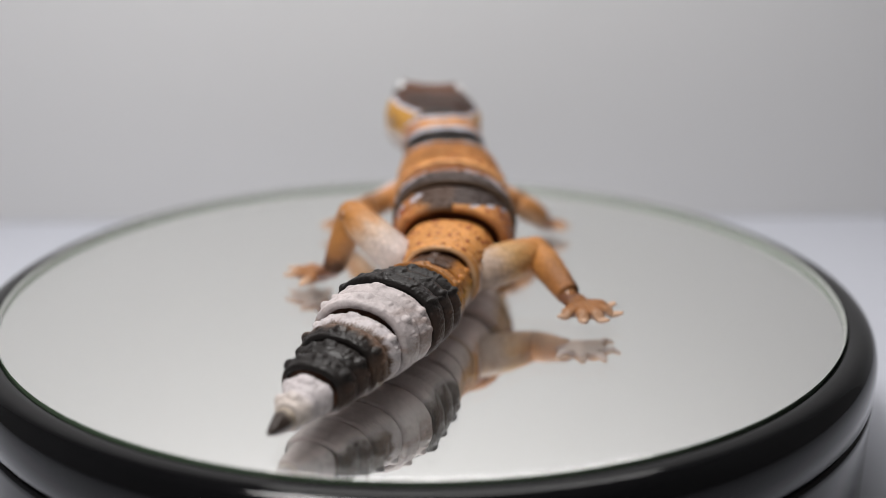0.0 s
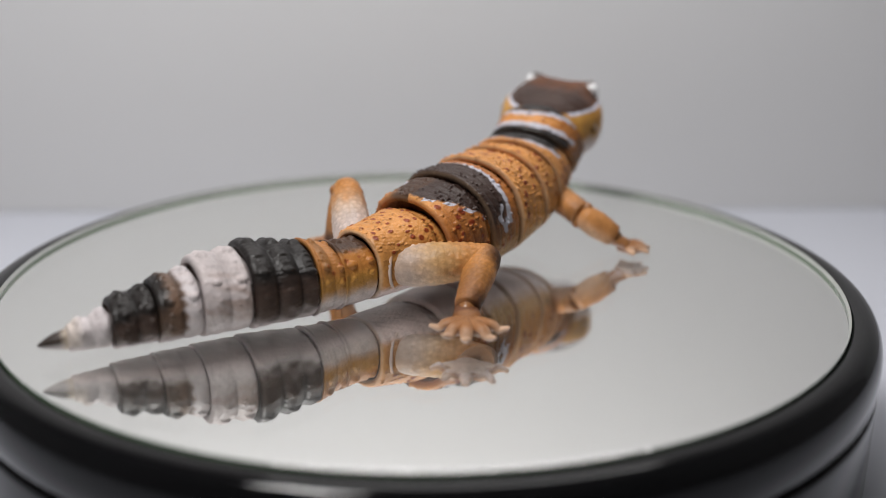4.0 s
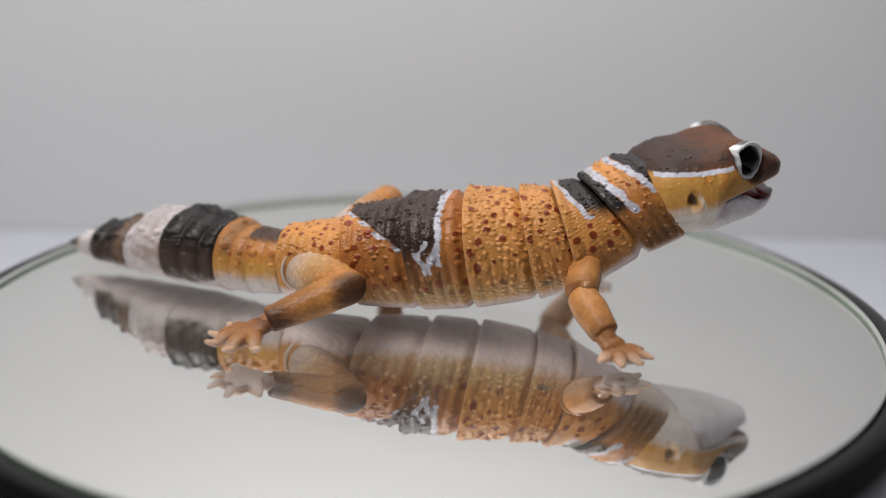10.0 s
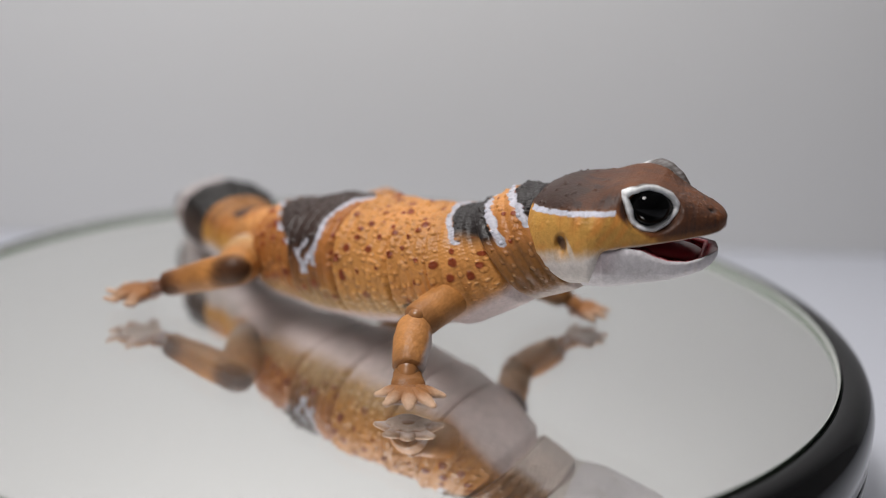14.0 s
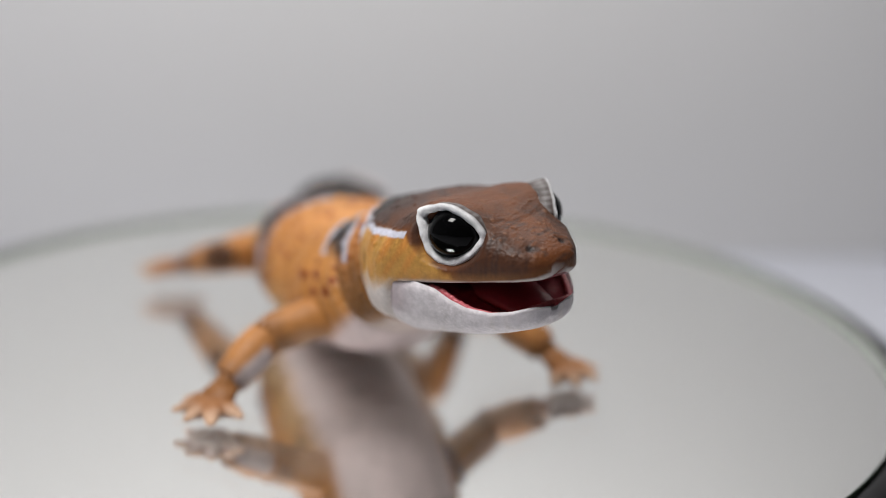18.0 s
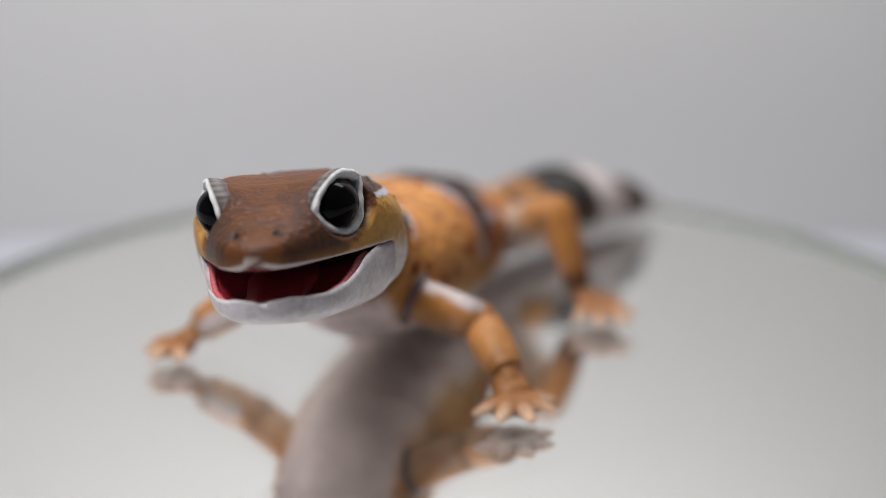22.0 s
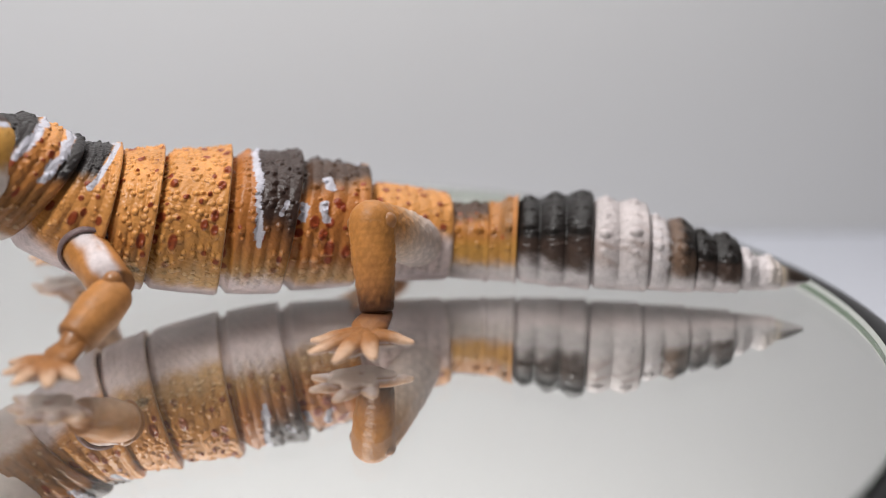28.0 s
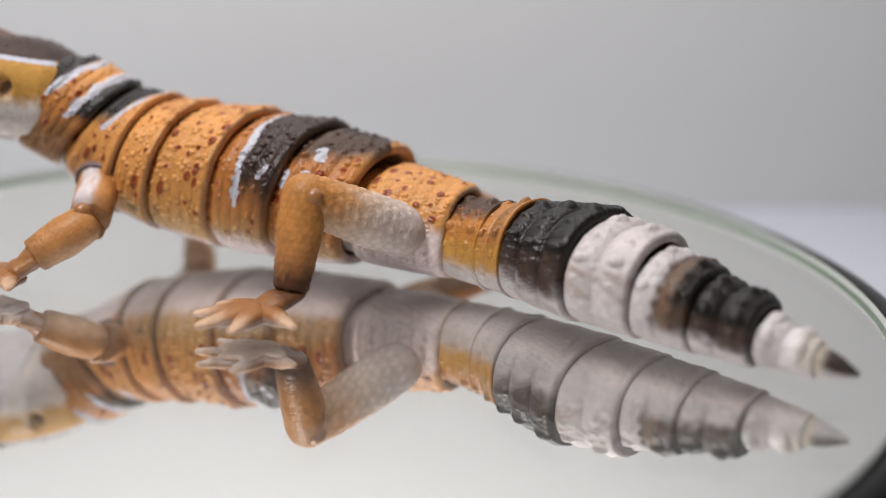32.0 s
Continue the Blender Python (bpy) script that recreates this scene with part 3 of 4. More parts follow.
LABELS = {"neck": "orange neck piece with dark bands and white lines", "chest": "dark-topped chest piece with a white line",
          "belly_front": "narrow orange shell with red spots", "belly_main": "wide orange shell with red spots", "belly_saddle": "brown shell with a ragged white line",
          "belly_rear": "brown and rust shell with white dots", "pelvis": "orange hip piece with red spots", "tail_root": "brown and ochre tail piece",
          "tail_second": "orange tail piece", "tail_black": "ribbed black tail piece", "tail_white": "ribbed white tail piece", "tail_brown": "white and brown tail piece",
          "tail_dark": "black tail piece", "tail_pale": "white tail piece", "tail_tip": "dark pointed tail tip"}
SHAPE = {"neck": (15, 15, 6, 0.34, 100, 0.68, 0.46), "chest": (13, 16, 5, 0.30, 100, 0.62, 0.38), "belly_front": (11, 18, 4, 0.12, 200, 0.72, 0.50), "belly_main": (16, 18, 6, 0.12, 290, 0.78, 0.52),
         "belly_saddle": (17, 19, 6, 0.30, 130, 0.82, 0.52), "belly_rear": (16, 18, 6, 0.34, 130, 0.82, 0.54), "pelvis": (20, 13, 8, 0.20, 150, 0.58, 0.34)}
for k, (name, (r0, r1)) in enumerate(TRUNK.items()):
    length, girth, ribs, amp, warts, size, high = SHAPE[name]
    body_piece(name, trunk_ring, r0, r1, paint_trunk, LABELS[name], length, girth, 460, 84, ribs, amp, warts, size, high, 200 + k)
TAIL_SHAPE = {"tail_root": (2, 0.2, 24, 0.25), "tail_second": (2, 0.6, 10, 0.2), "tail_black": (3, 1.5, 60, 0.3), "tail_white": (2, 1.1, 60, 0.25), "tail_brown": (2, 1.3, 30, 0.3),
              "tail_dark": (2, 1.2, 24, 0.3), "tail_pale": (2, 0.9, 10, 0.25), "tail_tip": (0, 0, 0, 0)}
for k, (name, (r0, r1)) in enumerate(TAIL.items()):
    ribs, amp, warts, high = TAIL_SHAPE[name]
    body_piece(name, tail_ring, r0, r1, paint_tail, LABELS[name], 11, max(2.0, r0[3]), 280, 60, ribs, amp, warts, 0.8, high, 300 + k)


# ---- gecko: legs ----
def tube(name, points, radii, mat, paint=None, around=40, per=10, flat=1.0, squash=(0, 0, 1), warts=0, seed=1, wart_size=0.7, wart_high=0.2, ends=(1.0, 1.0)):
    """A rounded limb along points with radii; flat squashes it along the given way."""
    P, R = np.array(points, float), np.array(radii, float)
    d = np.r_[0, np.cumsum(np.linalg.norm(np.diff(P, axis=0), axis=1))]
    n = per * (len(P) - 1) + 1
    u = np.linspace(0, d[-1], n)
    # rounded ends: extra rings
    e0, e1 = R[0], R[-1]
    t = np.linspace(0, math.pi / 2, 8)[:-1]
    l0, l1 = e0 * ends[0], e1 * ends[1]
    us = np.r_[-l0 * np.cos(t), u, d[-1] + l1 * np.sin(np.linspace(0, math.pi / 2, 8)[1:])]
    C = np.stack([np.interp(np.clip(us, 0, d[-1]), d, P[:, k]) for k in range(3)], 1)
    for it in range(2):
        C[8:-8] = (C[7:-9] + 2 * C[8:-8] + C[9:-7]) / 4
    r = np.interp(np.clip(us, 0, d[-1]), d, R)
    first, last = P[1] - P[0], P[-1] - P[-2]
    first, last = first / np.linalg.norm(first), last / np.linalg.norm(last)
    r = np.where(us < 0, e0 * np.sqrt(np.clip(1 - (us / l0) ** 2, 0.0004, 1)), r)
    r = np.where(us > d[-1], e1 * np.sqrt(np.clip(1 - ((us - d[-1]) / l1) ** 2, 0.0004, 1)), r)
    C = C + np.where(us < 0, us, 0)[:, None] * first + np.where(us > d[-1], us - d[-1], 0)[:, None] * last
    T = np.gradient(C, axis=0)
    T /= np.linalg.norm(T, axis=1, keepdims=True)
    ref = np.array(squash, float)
    B = np.cross(T, ref)
    B /= np.linalg.norm(B, axis=1, keepdims=True) + 1e-9
    N = np.cross(B, T)
    phi = np.linspace(0, 2 * math.pi, around, endpoint=False)
    rr = r[:, None] * np.ones(around)
    bare = rr
    if warts:
        S, F = np.meshgrid(us, phi, indexing="ij")
        rs = np.random.RandomState(seed)
        pitch = math.sqrt(d[-1] * 6.28 * R.mean() / warts)
        rows, each = max(2, int(d[-1] / pitch)), max(6, int(6.28 * R.mean() / pitch))
        for k in range(rows * each):
            c = ((k // each) + 0.5 + rs.uniform(-0.2, 0.2)) * d[-1] / rows
            p = ((k % each) + 0.5 * ((k // each) % 2) + rs.uniform(-0.18, 0.18)) * 6.2832 / each
            w = min(wart_size, 0.62 * pitch) * rs.uniform(0.8, 1.15)
            df = (F - p + math.pi) % (2 * math.pi) - math.pi
            q = np.hypot(S - c, df * rr) / w
            rr = rr + wart_high * rs.uniform(0.6, 1.2) * np.clip(1 - q * q, 0, 1)
    ring = C[:, None] + rr[..., None] * (np.cos(phi)[None, :, None] * N[:, None] * flat + np.sin(phi)[None, :, None] * B[:, None])
    cols = None
    if paint is not None:
        S, F = np.meshgrid(np.clip(us / d[-1], 0, 1), phi, indexing="ij")
        cols = paint(S, F, ring)
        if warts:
            # wash and shade between the warts, both put into the colour
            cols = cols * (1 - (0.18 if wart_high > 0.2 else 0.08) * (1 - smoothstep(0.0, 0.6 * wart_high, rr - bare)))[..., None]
    return rings_mesh(name, ring, mat, cols)


def limb_paint(c0, c1, pale=None, dark_at=None, seed=1, crest=None, root=None, pale_rgb=(0.70, 0.55, 0.43)):
    """From one colour to the next along the limb, whiter below, darker at its joints."""
    def paint(S, F, ring):
        n = wave(S * 8, F * 2, seed)
        col = np.empty(S.shape + (3,))
        col[:] = c0
        col = blend(col, c1, smoothstep(0.25, 0.9, S + 0.12 * n))
        z = ring[..., 2] - ring[..., 2].mean(1, keepdims=True)
        if pale is not None:
            col = blend(col, pale_rgb, pale * smoothstep(-0.2, 1.0, -z / (np.abs(z).max() + 1e-6) + 0.25 * n))
        if root is not None:
            col = blend(col, (0.66, 0.57, 0.56), 0.75 * (1 - smoothstep(root - 0.4, root + 0.3, S + 0.10 * n + 0.10 * z / 6.0)))
        if crest is not None:
            out = ring - ring.mean(1, keepdims=True)
            out = out / (np.linalg.norm(out, axis=2, keepdims=True) + 1e-6)
            col = blend(col, (0.72, 0.66, 0.68), 0.9 * smoothstep(0.74, 0.92, out @ np.array(crest) + 0.08 * n) * smoothstep(0.1, 0.3, S))
        if dark_at is not None:
            for at in np.atleast_1d(dark_at):
                facing = 1.0
                if np.ndim(dark_at):
                    away = ring - ring.mean(1, keepdims=True)
                    away = away / (np.linalg.norm(away, axis=2, keepdims=True) + 1e-6)
                    facing = smoothstep(-0.10, 0.55, away @ np.array((0.30, 0.92, 0.25)))
                col = blend(col, (0.075, 0.03, 0.015), facing * (0.95 if c0 == TAN and c1 != ARM else 0.4) * smoothstep(0.30, 0.04, np.abs(S - at) + 0.10 * n))
        return col
    return paint


TAN = (0.54, 0.230, 0.064)
LEGS = {
    # joints of each leg, radii, toe ends
    "right_front": [(15.5, 46.5, 18.5), (32.0, 42.8, 12.2), (42.2, 48.6, 4.6)],
    "left_front": [(-3.5, 47.5, 18.8), (-20.3, 41.0, 11.8), (-29.3, 50.2, 4.8)],
    "right_rear": [(14.8, -29.2, 11.2), (31.6, -16.8, 13.0), (38.8, -36.6, 6.2)],
    "left_rear": [(-9.0, -24.8, 13.2), (-23.8, -9.8, 22.6), (-30.2, -9.0, 5.0)],
}
TOES = {
    "right_front": [(50.2, 44.8, 1.3), (53.6, 50.5, 1.4), (51.6, 56.4, 1.4), (46.8, 60.4, 1.4), (39.8, 58.6, 1.3)],
    "left_front": [(-24.6, 61.8, 1.3), (-30.6, 62.8, 1.4), (-37.2, 60.8, 1.4), (-40.4, 54.4, 1.4), (-38.6, 48.6, 1.3)],
    "right_rear": [(34.6, -47.0, 1.6), (41.0, -50.6, 1.5), (47.4, -50.0, 1.4), (52.4, -44.6, 1.4), (51.8, -36.8, 1.4)],
    "left_rear": [(-32.6, 6.6, 1.4), (-39.6, 8.8, 1.4), (-46.6, 5.0, 1.4), (-47.2, -3.4, 1.4), (-40.4, -14.6, 1.5)],
}


SOLE = (0.31, 0.132, 0.046)
ARM = (0.54, 0.240, 0.080)


def web_mesh(palm, tips, height, lift):
    """The broad palm: a low dome drawn out towards each toe."""
    ways = tips[:, :2] - palm[:2]
    angles, lengths = np.arctan2(ways[:, 1], ways[:, 0]), np.hypot(ways[:, 0], ways[:, 1])
    th = np.linspace(-math.pi, math.pi, 72, endpoint=False)
    reach = np.full(72, 3.3)
    for a, l in zip(angles, lengths):
        d = (th - a + math.pi) % (2 * math.pi) - math.pi
        reach = np.maximum(reach, 3.3 + (0.78 * l - 3.3) * np.exp(-(d / 0.36) ** 2))
    reach = (np.roll(reach, 1) + 2 * reach + np.roll(reach, -1)) / 4
    rings, cols = [], []
    for rho, z in ((0.02, height), (0.3, height * 0.96), (0.55, height * 0.84), (0.75, height * 0.70), (0.9, height * 0.52), (0.98, height * 0.3), (1.0, 0.7), (0.96, 0.35), (0.85, 0.25), (0.02, 0.25)):
        rings.append(np.stack([palm[0] + reach * rho * np.cos(th), palm[1] + reach * rho * np.sin(th), np.full(72, z + lift) + 0.06 * wave(th * 4, rho * 9, 3)], 1))
        c = np.empty((72, 3))
        c[:] = SOLE
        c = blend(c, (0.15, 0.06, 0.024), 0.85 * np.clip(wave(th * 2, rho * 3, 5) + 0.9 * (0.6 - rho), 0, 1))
        cols.append(blend(c, (0.66, 0.55, 0.50), np.full(72, 0.85 * smoothstep(1.3, 0.6, np.array(z)))))
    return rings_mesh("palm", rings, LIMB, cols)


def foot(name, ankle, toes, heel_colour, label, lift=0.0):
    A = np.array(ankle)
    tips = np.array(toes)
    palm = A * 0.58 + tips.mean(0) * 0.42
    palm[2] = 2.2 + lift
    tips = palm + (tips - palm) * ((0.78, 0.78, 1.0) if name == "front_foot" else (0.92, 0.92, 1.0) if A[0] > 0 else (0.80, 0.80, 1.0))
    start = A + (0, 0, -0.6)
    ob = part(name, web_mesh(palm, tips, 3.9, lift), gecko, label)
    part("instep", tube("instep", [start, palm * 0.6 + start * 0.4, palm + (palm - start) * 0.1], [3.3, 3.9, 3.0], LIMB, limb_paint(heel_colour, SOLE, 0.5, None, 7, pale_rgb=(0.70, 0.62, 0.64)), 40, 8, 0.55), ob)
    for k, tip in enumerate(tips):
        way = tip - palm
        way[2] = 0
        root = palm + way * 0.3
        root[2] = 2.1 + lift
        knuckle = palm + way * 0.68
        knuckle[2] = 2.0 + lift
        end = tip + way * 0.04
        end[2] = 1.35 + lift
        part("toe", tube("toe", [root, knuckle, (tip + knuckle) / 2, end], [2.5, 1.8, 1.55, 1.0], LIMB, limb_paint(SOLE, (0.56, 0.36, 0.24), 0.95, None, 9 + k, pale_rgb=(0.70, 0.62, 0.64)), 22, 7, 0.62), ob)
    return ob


def hinge(at, axis, radius, width, mat=None):
    """A round hinge pin through a joint."""
    ax = np.array(axis, float)
    ax /= np.linalg.norm(ax)
    p = np.array(at, float)
    me = tube("hinge", [p - ax * width * 0.5, p + ax * width * 0.5], [radius, radius], mat or JOINT, None, 28, 4)
    return part("hinge", me, gecko, "small round hinge pin")


def socket_mesh(at, side):
    """A raised lip round the root of a thigh."""
    th, q = np.linspace(0, 2 * math.pi, 64, endpoint=False), np.linspace(0, 2 * math.pi, 14, endpoint=False)
    ring = []
    for t in th:
        rad = np.array((0.0, math.cos(t), math.sin(t)))
        c = np.array(at) + rad * ((7.2, 7.2, 7.0) if side < 0 else (6.9, 6.9, 6.8)) + np.array((side * (0.6 - 1.6 * math.sin(t) ** 2), 0, 0))
        ring.append(c + np.cos(q)[:, None] * rad * (0.9 if side < 0 else 0.55) + np.sin(q)[:, None] * np.array((side * (1.9 if side < 0 else 1.0), 0, 0)))
    ring = np.array(ring + ring[:1])
    col = np.empty(ring.shape)
    col[:] = (0.66, 0.57, 0.57) if side < 0 else (0.64, 0.52, 0.47)
    col = blend(col, ORANGE, (0.25 if side < 0 else 1.0) * smoothstep(1.0, 6.0, ring[..., 2] - at[2]))
    return rings_mesh("hip_socket", ring, SKIN, col, cap=False)


for name, (hip, knee, ankle) in LEGS.items():
    hip, knee, ankle = np.array(hip), np.array(knee), np.array(ankle)
    front = "front" in name
    side = 1 if "right" in name else -1
    upper, lower = (knee - hip), (ankle - knee)
    if front:
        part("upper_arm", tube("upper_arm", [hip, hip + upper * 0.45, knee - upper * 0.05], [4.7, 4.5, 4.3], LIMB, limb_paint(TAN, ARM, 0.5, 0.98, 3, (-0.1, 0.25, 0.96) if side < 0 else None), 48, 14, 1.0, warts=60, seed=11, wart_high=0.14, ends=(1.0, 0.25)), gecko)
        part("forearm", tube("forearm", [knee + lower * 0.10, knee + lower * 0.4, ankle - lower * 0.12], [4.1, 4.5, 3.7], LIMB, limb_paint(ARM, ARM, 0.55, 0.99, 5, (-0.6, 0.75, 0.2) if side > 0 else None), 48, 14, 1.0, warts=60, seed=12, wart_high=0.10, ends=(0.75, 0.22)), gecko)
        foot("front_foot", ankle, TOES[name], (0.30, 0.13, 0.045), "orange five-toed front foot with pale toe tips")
    else:
        pale = 0.7 if side < 0 else 0.25
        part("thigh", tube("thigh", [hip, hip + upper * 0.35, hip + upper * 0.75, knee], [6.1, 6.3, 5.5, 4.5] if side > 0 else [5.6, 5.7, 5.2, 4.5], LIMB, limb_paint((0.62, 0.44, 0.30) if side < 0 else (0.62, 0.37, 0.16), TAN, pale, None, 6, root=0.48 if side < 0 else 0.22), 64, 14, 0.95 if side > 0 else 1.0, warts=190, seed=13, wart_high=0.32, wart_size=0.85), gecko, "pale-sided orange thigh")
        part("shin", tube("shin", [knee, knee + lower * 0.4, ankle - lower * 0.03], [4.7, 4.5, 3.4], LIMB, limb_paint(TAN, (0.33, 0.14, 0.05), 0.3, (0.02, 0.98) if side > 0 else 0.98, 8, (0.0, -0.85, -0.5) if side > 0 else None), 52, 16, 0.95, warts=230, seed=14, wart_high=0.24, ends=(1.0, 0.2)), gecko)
        foot("foot", ankle, TOES[name], (0.14, 0.055, 0.026), "orange five-toed foot with pale toe tips", 2.2 if side > 0 else 0.3)
    n = np.cross(upper, lower)
    n /= np.linalg.norm(n)
    if name == "right_rear":
        hinge(knee + np.array((0.4, 1.1, 0.2)), n, 2.3, 3.6)
    else:
        hinge(knee, n, 1.9, 5.6 if front else 7.2)
    # dark ball in the gap of the ankle
    part("ankle_ball", tube("ankle_ball", [ankle - lower * 0.10, ankle + (0, 0, -0.4)], [2.5, 2.3], JOINT, None, 24, 3), gecko, "brown ankle joint")
    if not front:
        part("hip_socket", socket_mesh(hip + np.array((-2.4, -0.5, 0) if side > 0 else (5.4, -1.0, -1.2)), side), gecko, "pale rounded hip socket")

def ring_mesh(name, at, axis, radius, thick, colour):
    """A rounded ring round an axis."""
    ax = np.array(axis, float)
    ax /= np.linalg.norm(ax)
    e0 = np.cross(ax, (0, 0, 1.0))
    e0 /= np.linalg.norm(e0)
    e1 = np.cross(ax, e0)
    th, q = np.linspace(0, 2 * math.pi, 64), np.linspace(0, 2 * math.pi, 14, endpoint=False)
    rad = np.cos(th)[:, None] * e0 + np.sin(th)[:, None] * e1
    ring = np.array(at) + radius * rad[:, None] + thick * (np.cos(q)[None, :, None] * rad[:, None] + 1.6 * np.sin(q)[None, :, None] * ax)
    col = np.empty(ring.shape)
    col[:] = colour
    return rings_mesh(name, ring, SKIN, col, cap=False)


shoulder, elbow = np.array(LEGS["left_front"][0]), np.array(LEGS["left_front"][1])
part("shoulder_socket", ring_mesh("shoulder_socket", shoulder + (elbow - shoulder) * 0.26, (-1.0, -0.12, -0.35), 5.1, 0.55, (0.20, 0.14, 0.14)), gecko, "dusky lilac ring round the arm's root")

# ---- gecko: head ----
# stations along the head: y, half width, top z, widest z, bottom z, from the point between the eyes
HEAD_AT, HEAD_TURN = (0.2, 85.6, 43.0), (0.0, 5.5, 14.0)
SKULL = np.array([
    (-27.5, 12.4, -0.4, -8.5, -17.8), (-25.0, 14.6, 1.4, -9.0, -18.8), (-21.0, 16.0, 3.4, -9.0, -19.2), (-16.0, 18.0, 4.4, -8.5, -19.3), (-11.0, 18.4, 4.7, -7.5, -18.6), (-10.0, 18.1, 4.9, -6.3, -16.3),
    (-9.2, 17.9, 5.1, -5.8, -13.2), (-8.6, 17.6, 5.3, -5.3, -10.4), (-7.8, 17.3, 5.5, -5.0, -8.7), (-6.5, 16.8, 5.8, -4.7, -7.8), (-3.0, 15.0, 6.0, -4.4, -7.3), (1.0, 12.9, 5.5, -4.1, -6.8), (5.0, 10.8, 3.8, -3.7, -6.1), (9.0, 8.6, 2.3, -3.2, -5.4), (12.0, 6.9, 1.3, -2.7, -4.9),
    (13.6, 5.6, 0.5, -2.4, -4.6), (14.9, 4.0, -0.3, -2.3, -4.3), (15.7, 1.6, -1.3, -2.4, -3.7)])
JAW = np.array([
    (-13.0, 16.6, -6.5, -19.6), (-8.0, 17.0, -6.2, -19.2), (-3.0, 14.9, -6.5, -18.2), (0.0, 13.6, -7.1, -17.5), (2.5, 12.7, -8.4, -16.8), (5.5, 11.3, -9.5, -16.0), (9.0, 8.9, -10.0, -14.9),
    (11.7, 6.5, -9.6, -13.9), (13.5, 4.1, -9.0, -12.7), (14.5, 0.8, -9.3, -11.0)])
EYE_AT = np.array([8.5, -0.8, 1.7])
EYE_WAY = np.array([0.88, 0.46, 0.10])
EYE_WAY /= np.linalg.norm(EYE_WAY)

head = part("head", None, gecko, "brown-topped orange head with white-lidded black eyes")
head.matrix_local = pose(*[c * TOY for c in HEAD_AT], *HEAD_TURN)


def skull_mesh():
    n, m = 200, 300
    y = np.interp(np.linspace(0, 1, n) ** 1.0, np.linspace(0, 1, 60), np.linspace(-27.5, 15.7, 60))
    y = 15.7 - (15.7 - y) * (0.35 + 0.65 * ((15.7 - y) / 43.2) ** 0.35) ** 0.6 * 1.0
    y[0], y[-1] = -27.5, 15.7
    phi = np.linspace(-math.pi, math.pi, m, endpoint=False)
    a, zt, zw, zb = (np.interp(y, SKULL[:, 0], SKULL[:, k])[:, None] for k in range(1, 5))
    for it in range(3):
        a[1:-1], zt[1:-1], zw[1:-1], zb[1:-1] = [(q[:-2] + 2 * q[1:-1] + q[2:]) / 4 for q in (a, zt, zw, zb)]
    c, s = np.cos(phi)[None], np.sin(phi)[None]
    x = a * np.sign(s) * np.abs(s) ** 0.85
    z = np.where(c > 0, zw + (zt - zw) * np.abs(c) ** 0.75, zw - (zw - zb) * np.abs(c) ** np.interp(y, [-12, -6], [0.7, 0.25])[:, None])
    Y = y[:, None] + 0 * x
    # the rear edge leans, its foot forward
    Y = Y + smoothstep(-12.0, -27.5, Y) * (1.4 + 0.10 * (-8.0 - z))
    pts = np.stack([x, Y, z], -1)
    # brows bulge over the eyes, cheeks dip behind the snout, ear holes
    for side in (-1, 1):
        e = EYE_AT * (side, 1, 1)
        d = np.linalg.norm((pts - (e + (0, 0, 1.5))) / (4.5, 8.5, 6.0), axis=2)
        pts += np.exp(-d ** 2 * 1.2)[..., None] * np.array((side * 0.7, 0, 1.7))
        # a flat seat for the eye and its lid
        way = EYE_WAY * (side, 1, 1)
        along = np.cross((0, 0, 1), way)
        along = along / np.linalg.norm(along) * -side
        upw = np.cross(way, along)
        upw *= np.sign(upw[2])
        q = pts - e
        w, u, v = q @ way, q @ along, q @ upw
        inside = 1 - smoothstep(0.85, 1.25, np.hypot((u + 0.3) / 5.9, v / 4.9))
        pts -= (inside * np.clip(w - 1.2, 0, 6))[..., None] * way
        d = np.linalg.norm((pts - (side * 17.0, -17.2, -6.8)) / (4.0, 1.5, 2.2), axis=2)
        pts[..., 0] -= side * 1.7 * np.exp(-d ** 4)
        d = np.linalg.norm((pts - (side * 3.2, 12.2, 0.2)) / 0.9, axis=2)
        pts[..., 2] -= 0.8 * np.exp(-d ** 2)
    r = np.random.RandomState(77)
    out = pts - np.stack([0 * x, Y, zw + 0 * x], -1)
    out /= np.linalg.norm(out, axis=2, keepdims=True) + 1e-6
    high = np.zeros(x.shape)
    for k in range(330):
        i, j = r.randint(4, n - 50), r.randint(0, m)
        d = np.linalg.norm(pts - pts[i, j], axis=2) / r.uniform(0.35, 0.7)
        high = np.maximum(high, r.uniform(0.16, 0.46) * np.clip(1 - d * d, 0, 1))
    snout = np.zeros(x.shape)
    for k in range(170):
        i, j = r.randint(n - 120, n - 8), r.randint(int(m * 0.28), int(m * 0.72))
        d = np.linalg.norm(pts - pts[i, j], axis=2) / r.uniform(0.35, 0.75)
        snout = np.maximum(snout, r.uniform(0.4, 1.0) * np.clip(1 - d * d, 0, 1))
    # a shallow crease between the brows
    crease = np.exp(-((pts[..., 1] - 6.4 + 0.25 * np.abs(pts[..., 0])) / 0.55) ** 2) * (np.abs(pts[..., 0]) < 5.5) * (pts[..., 2] > 0)
    pts[..., 2] -= 0.14 * crease
    grain = wave(pts[..., 1] * 4.2, pts[..., 0] * 4.0 + pts[..., 2] * 3.6, 63)
    top = smoothstep(-7.0, -1.0, pts[..., 2])
    pts += out * (high * (0.15 + 0.85 * top) * (1 - 0.82 * smoothstep(-13, -5, Y)) + 0.025 * grain + 0.16 * snout)[..., None]
    X, Yv, Zv = pts[..., 0], pts[..., 1], pts[..., 2]
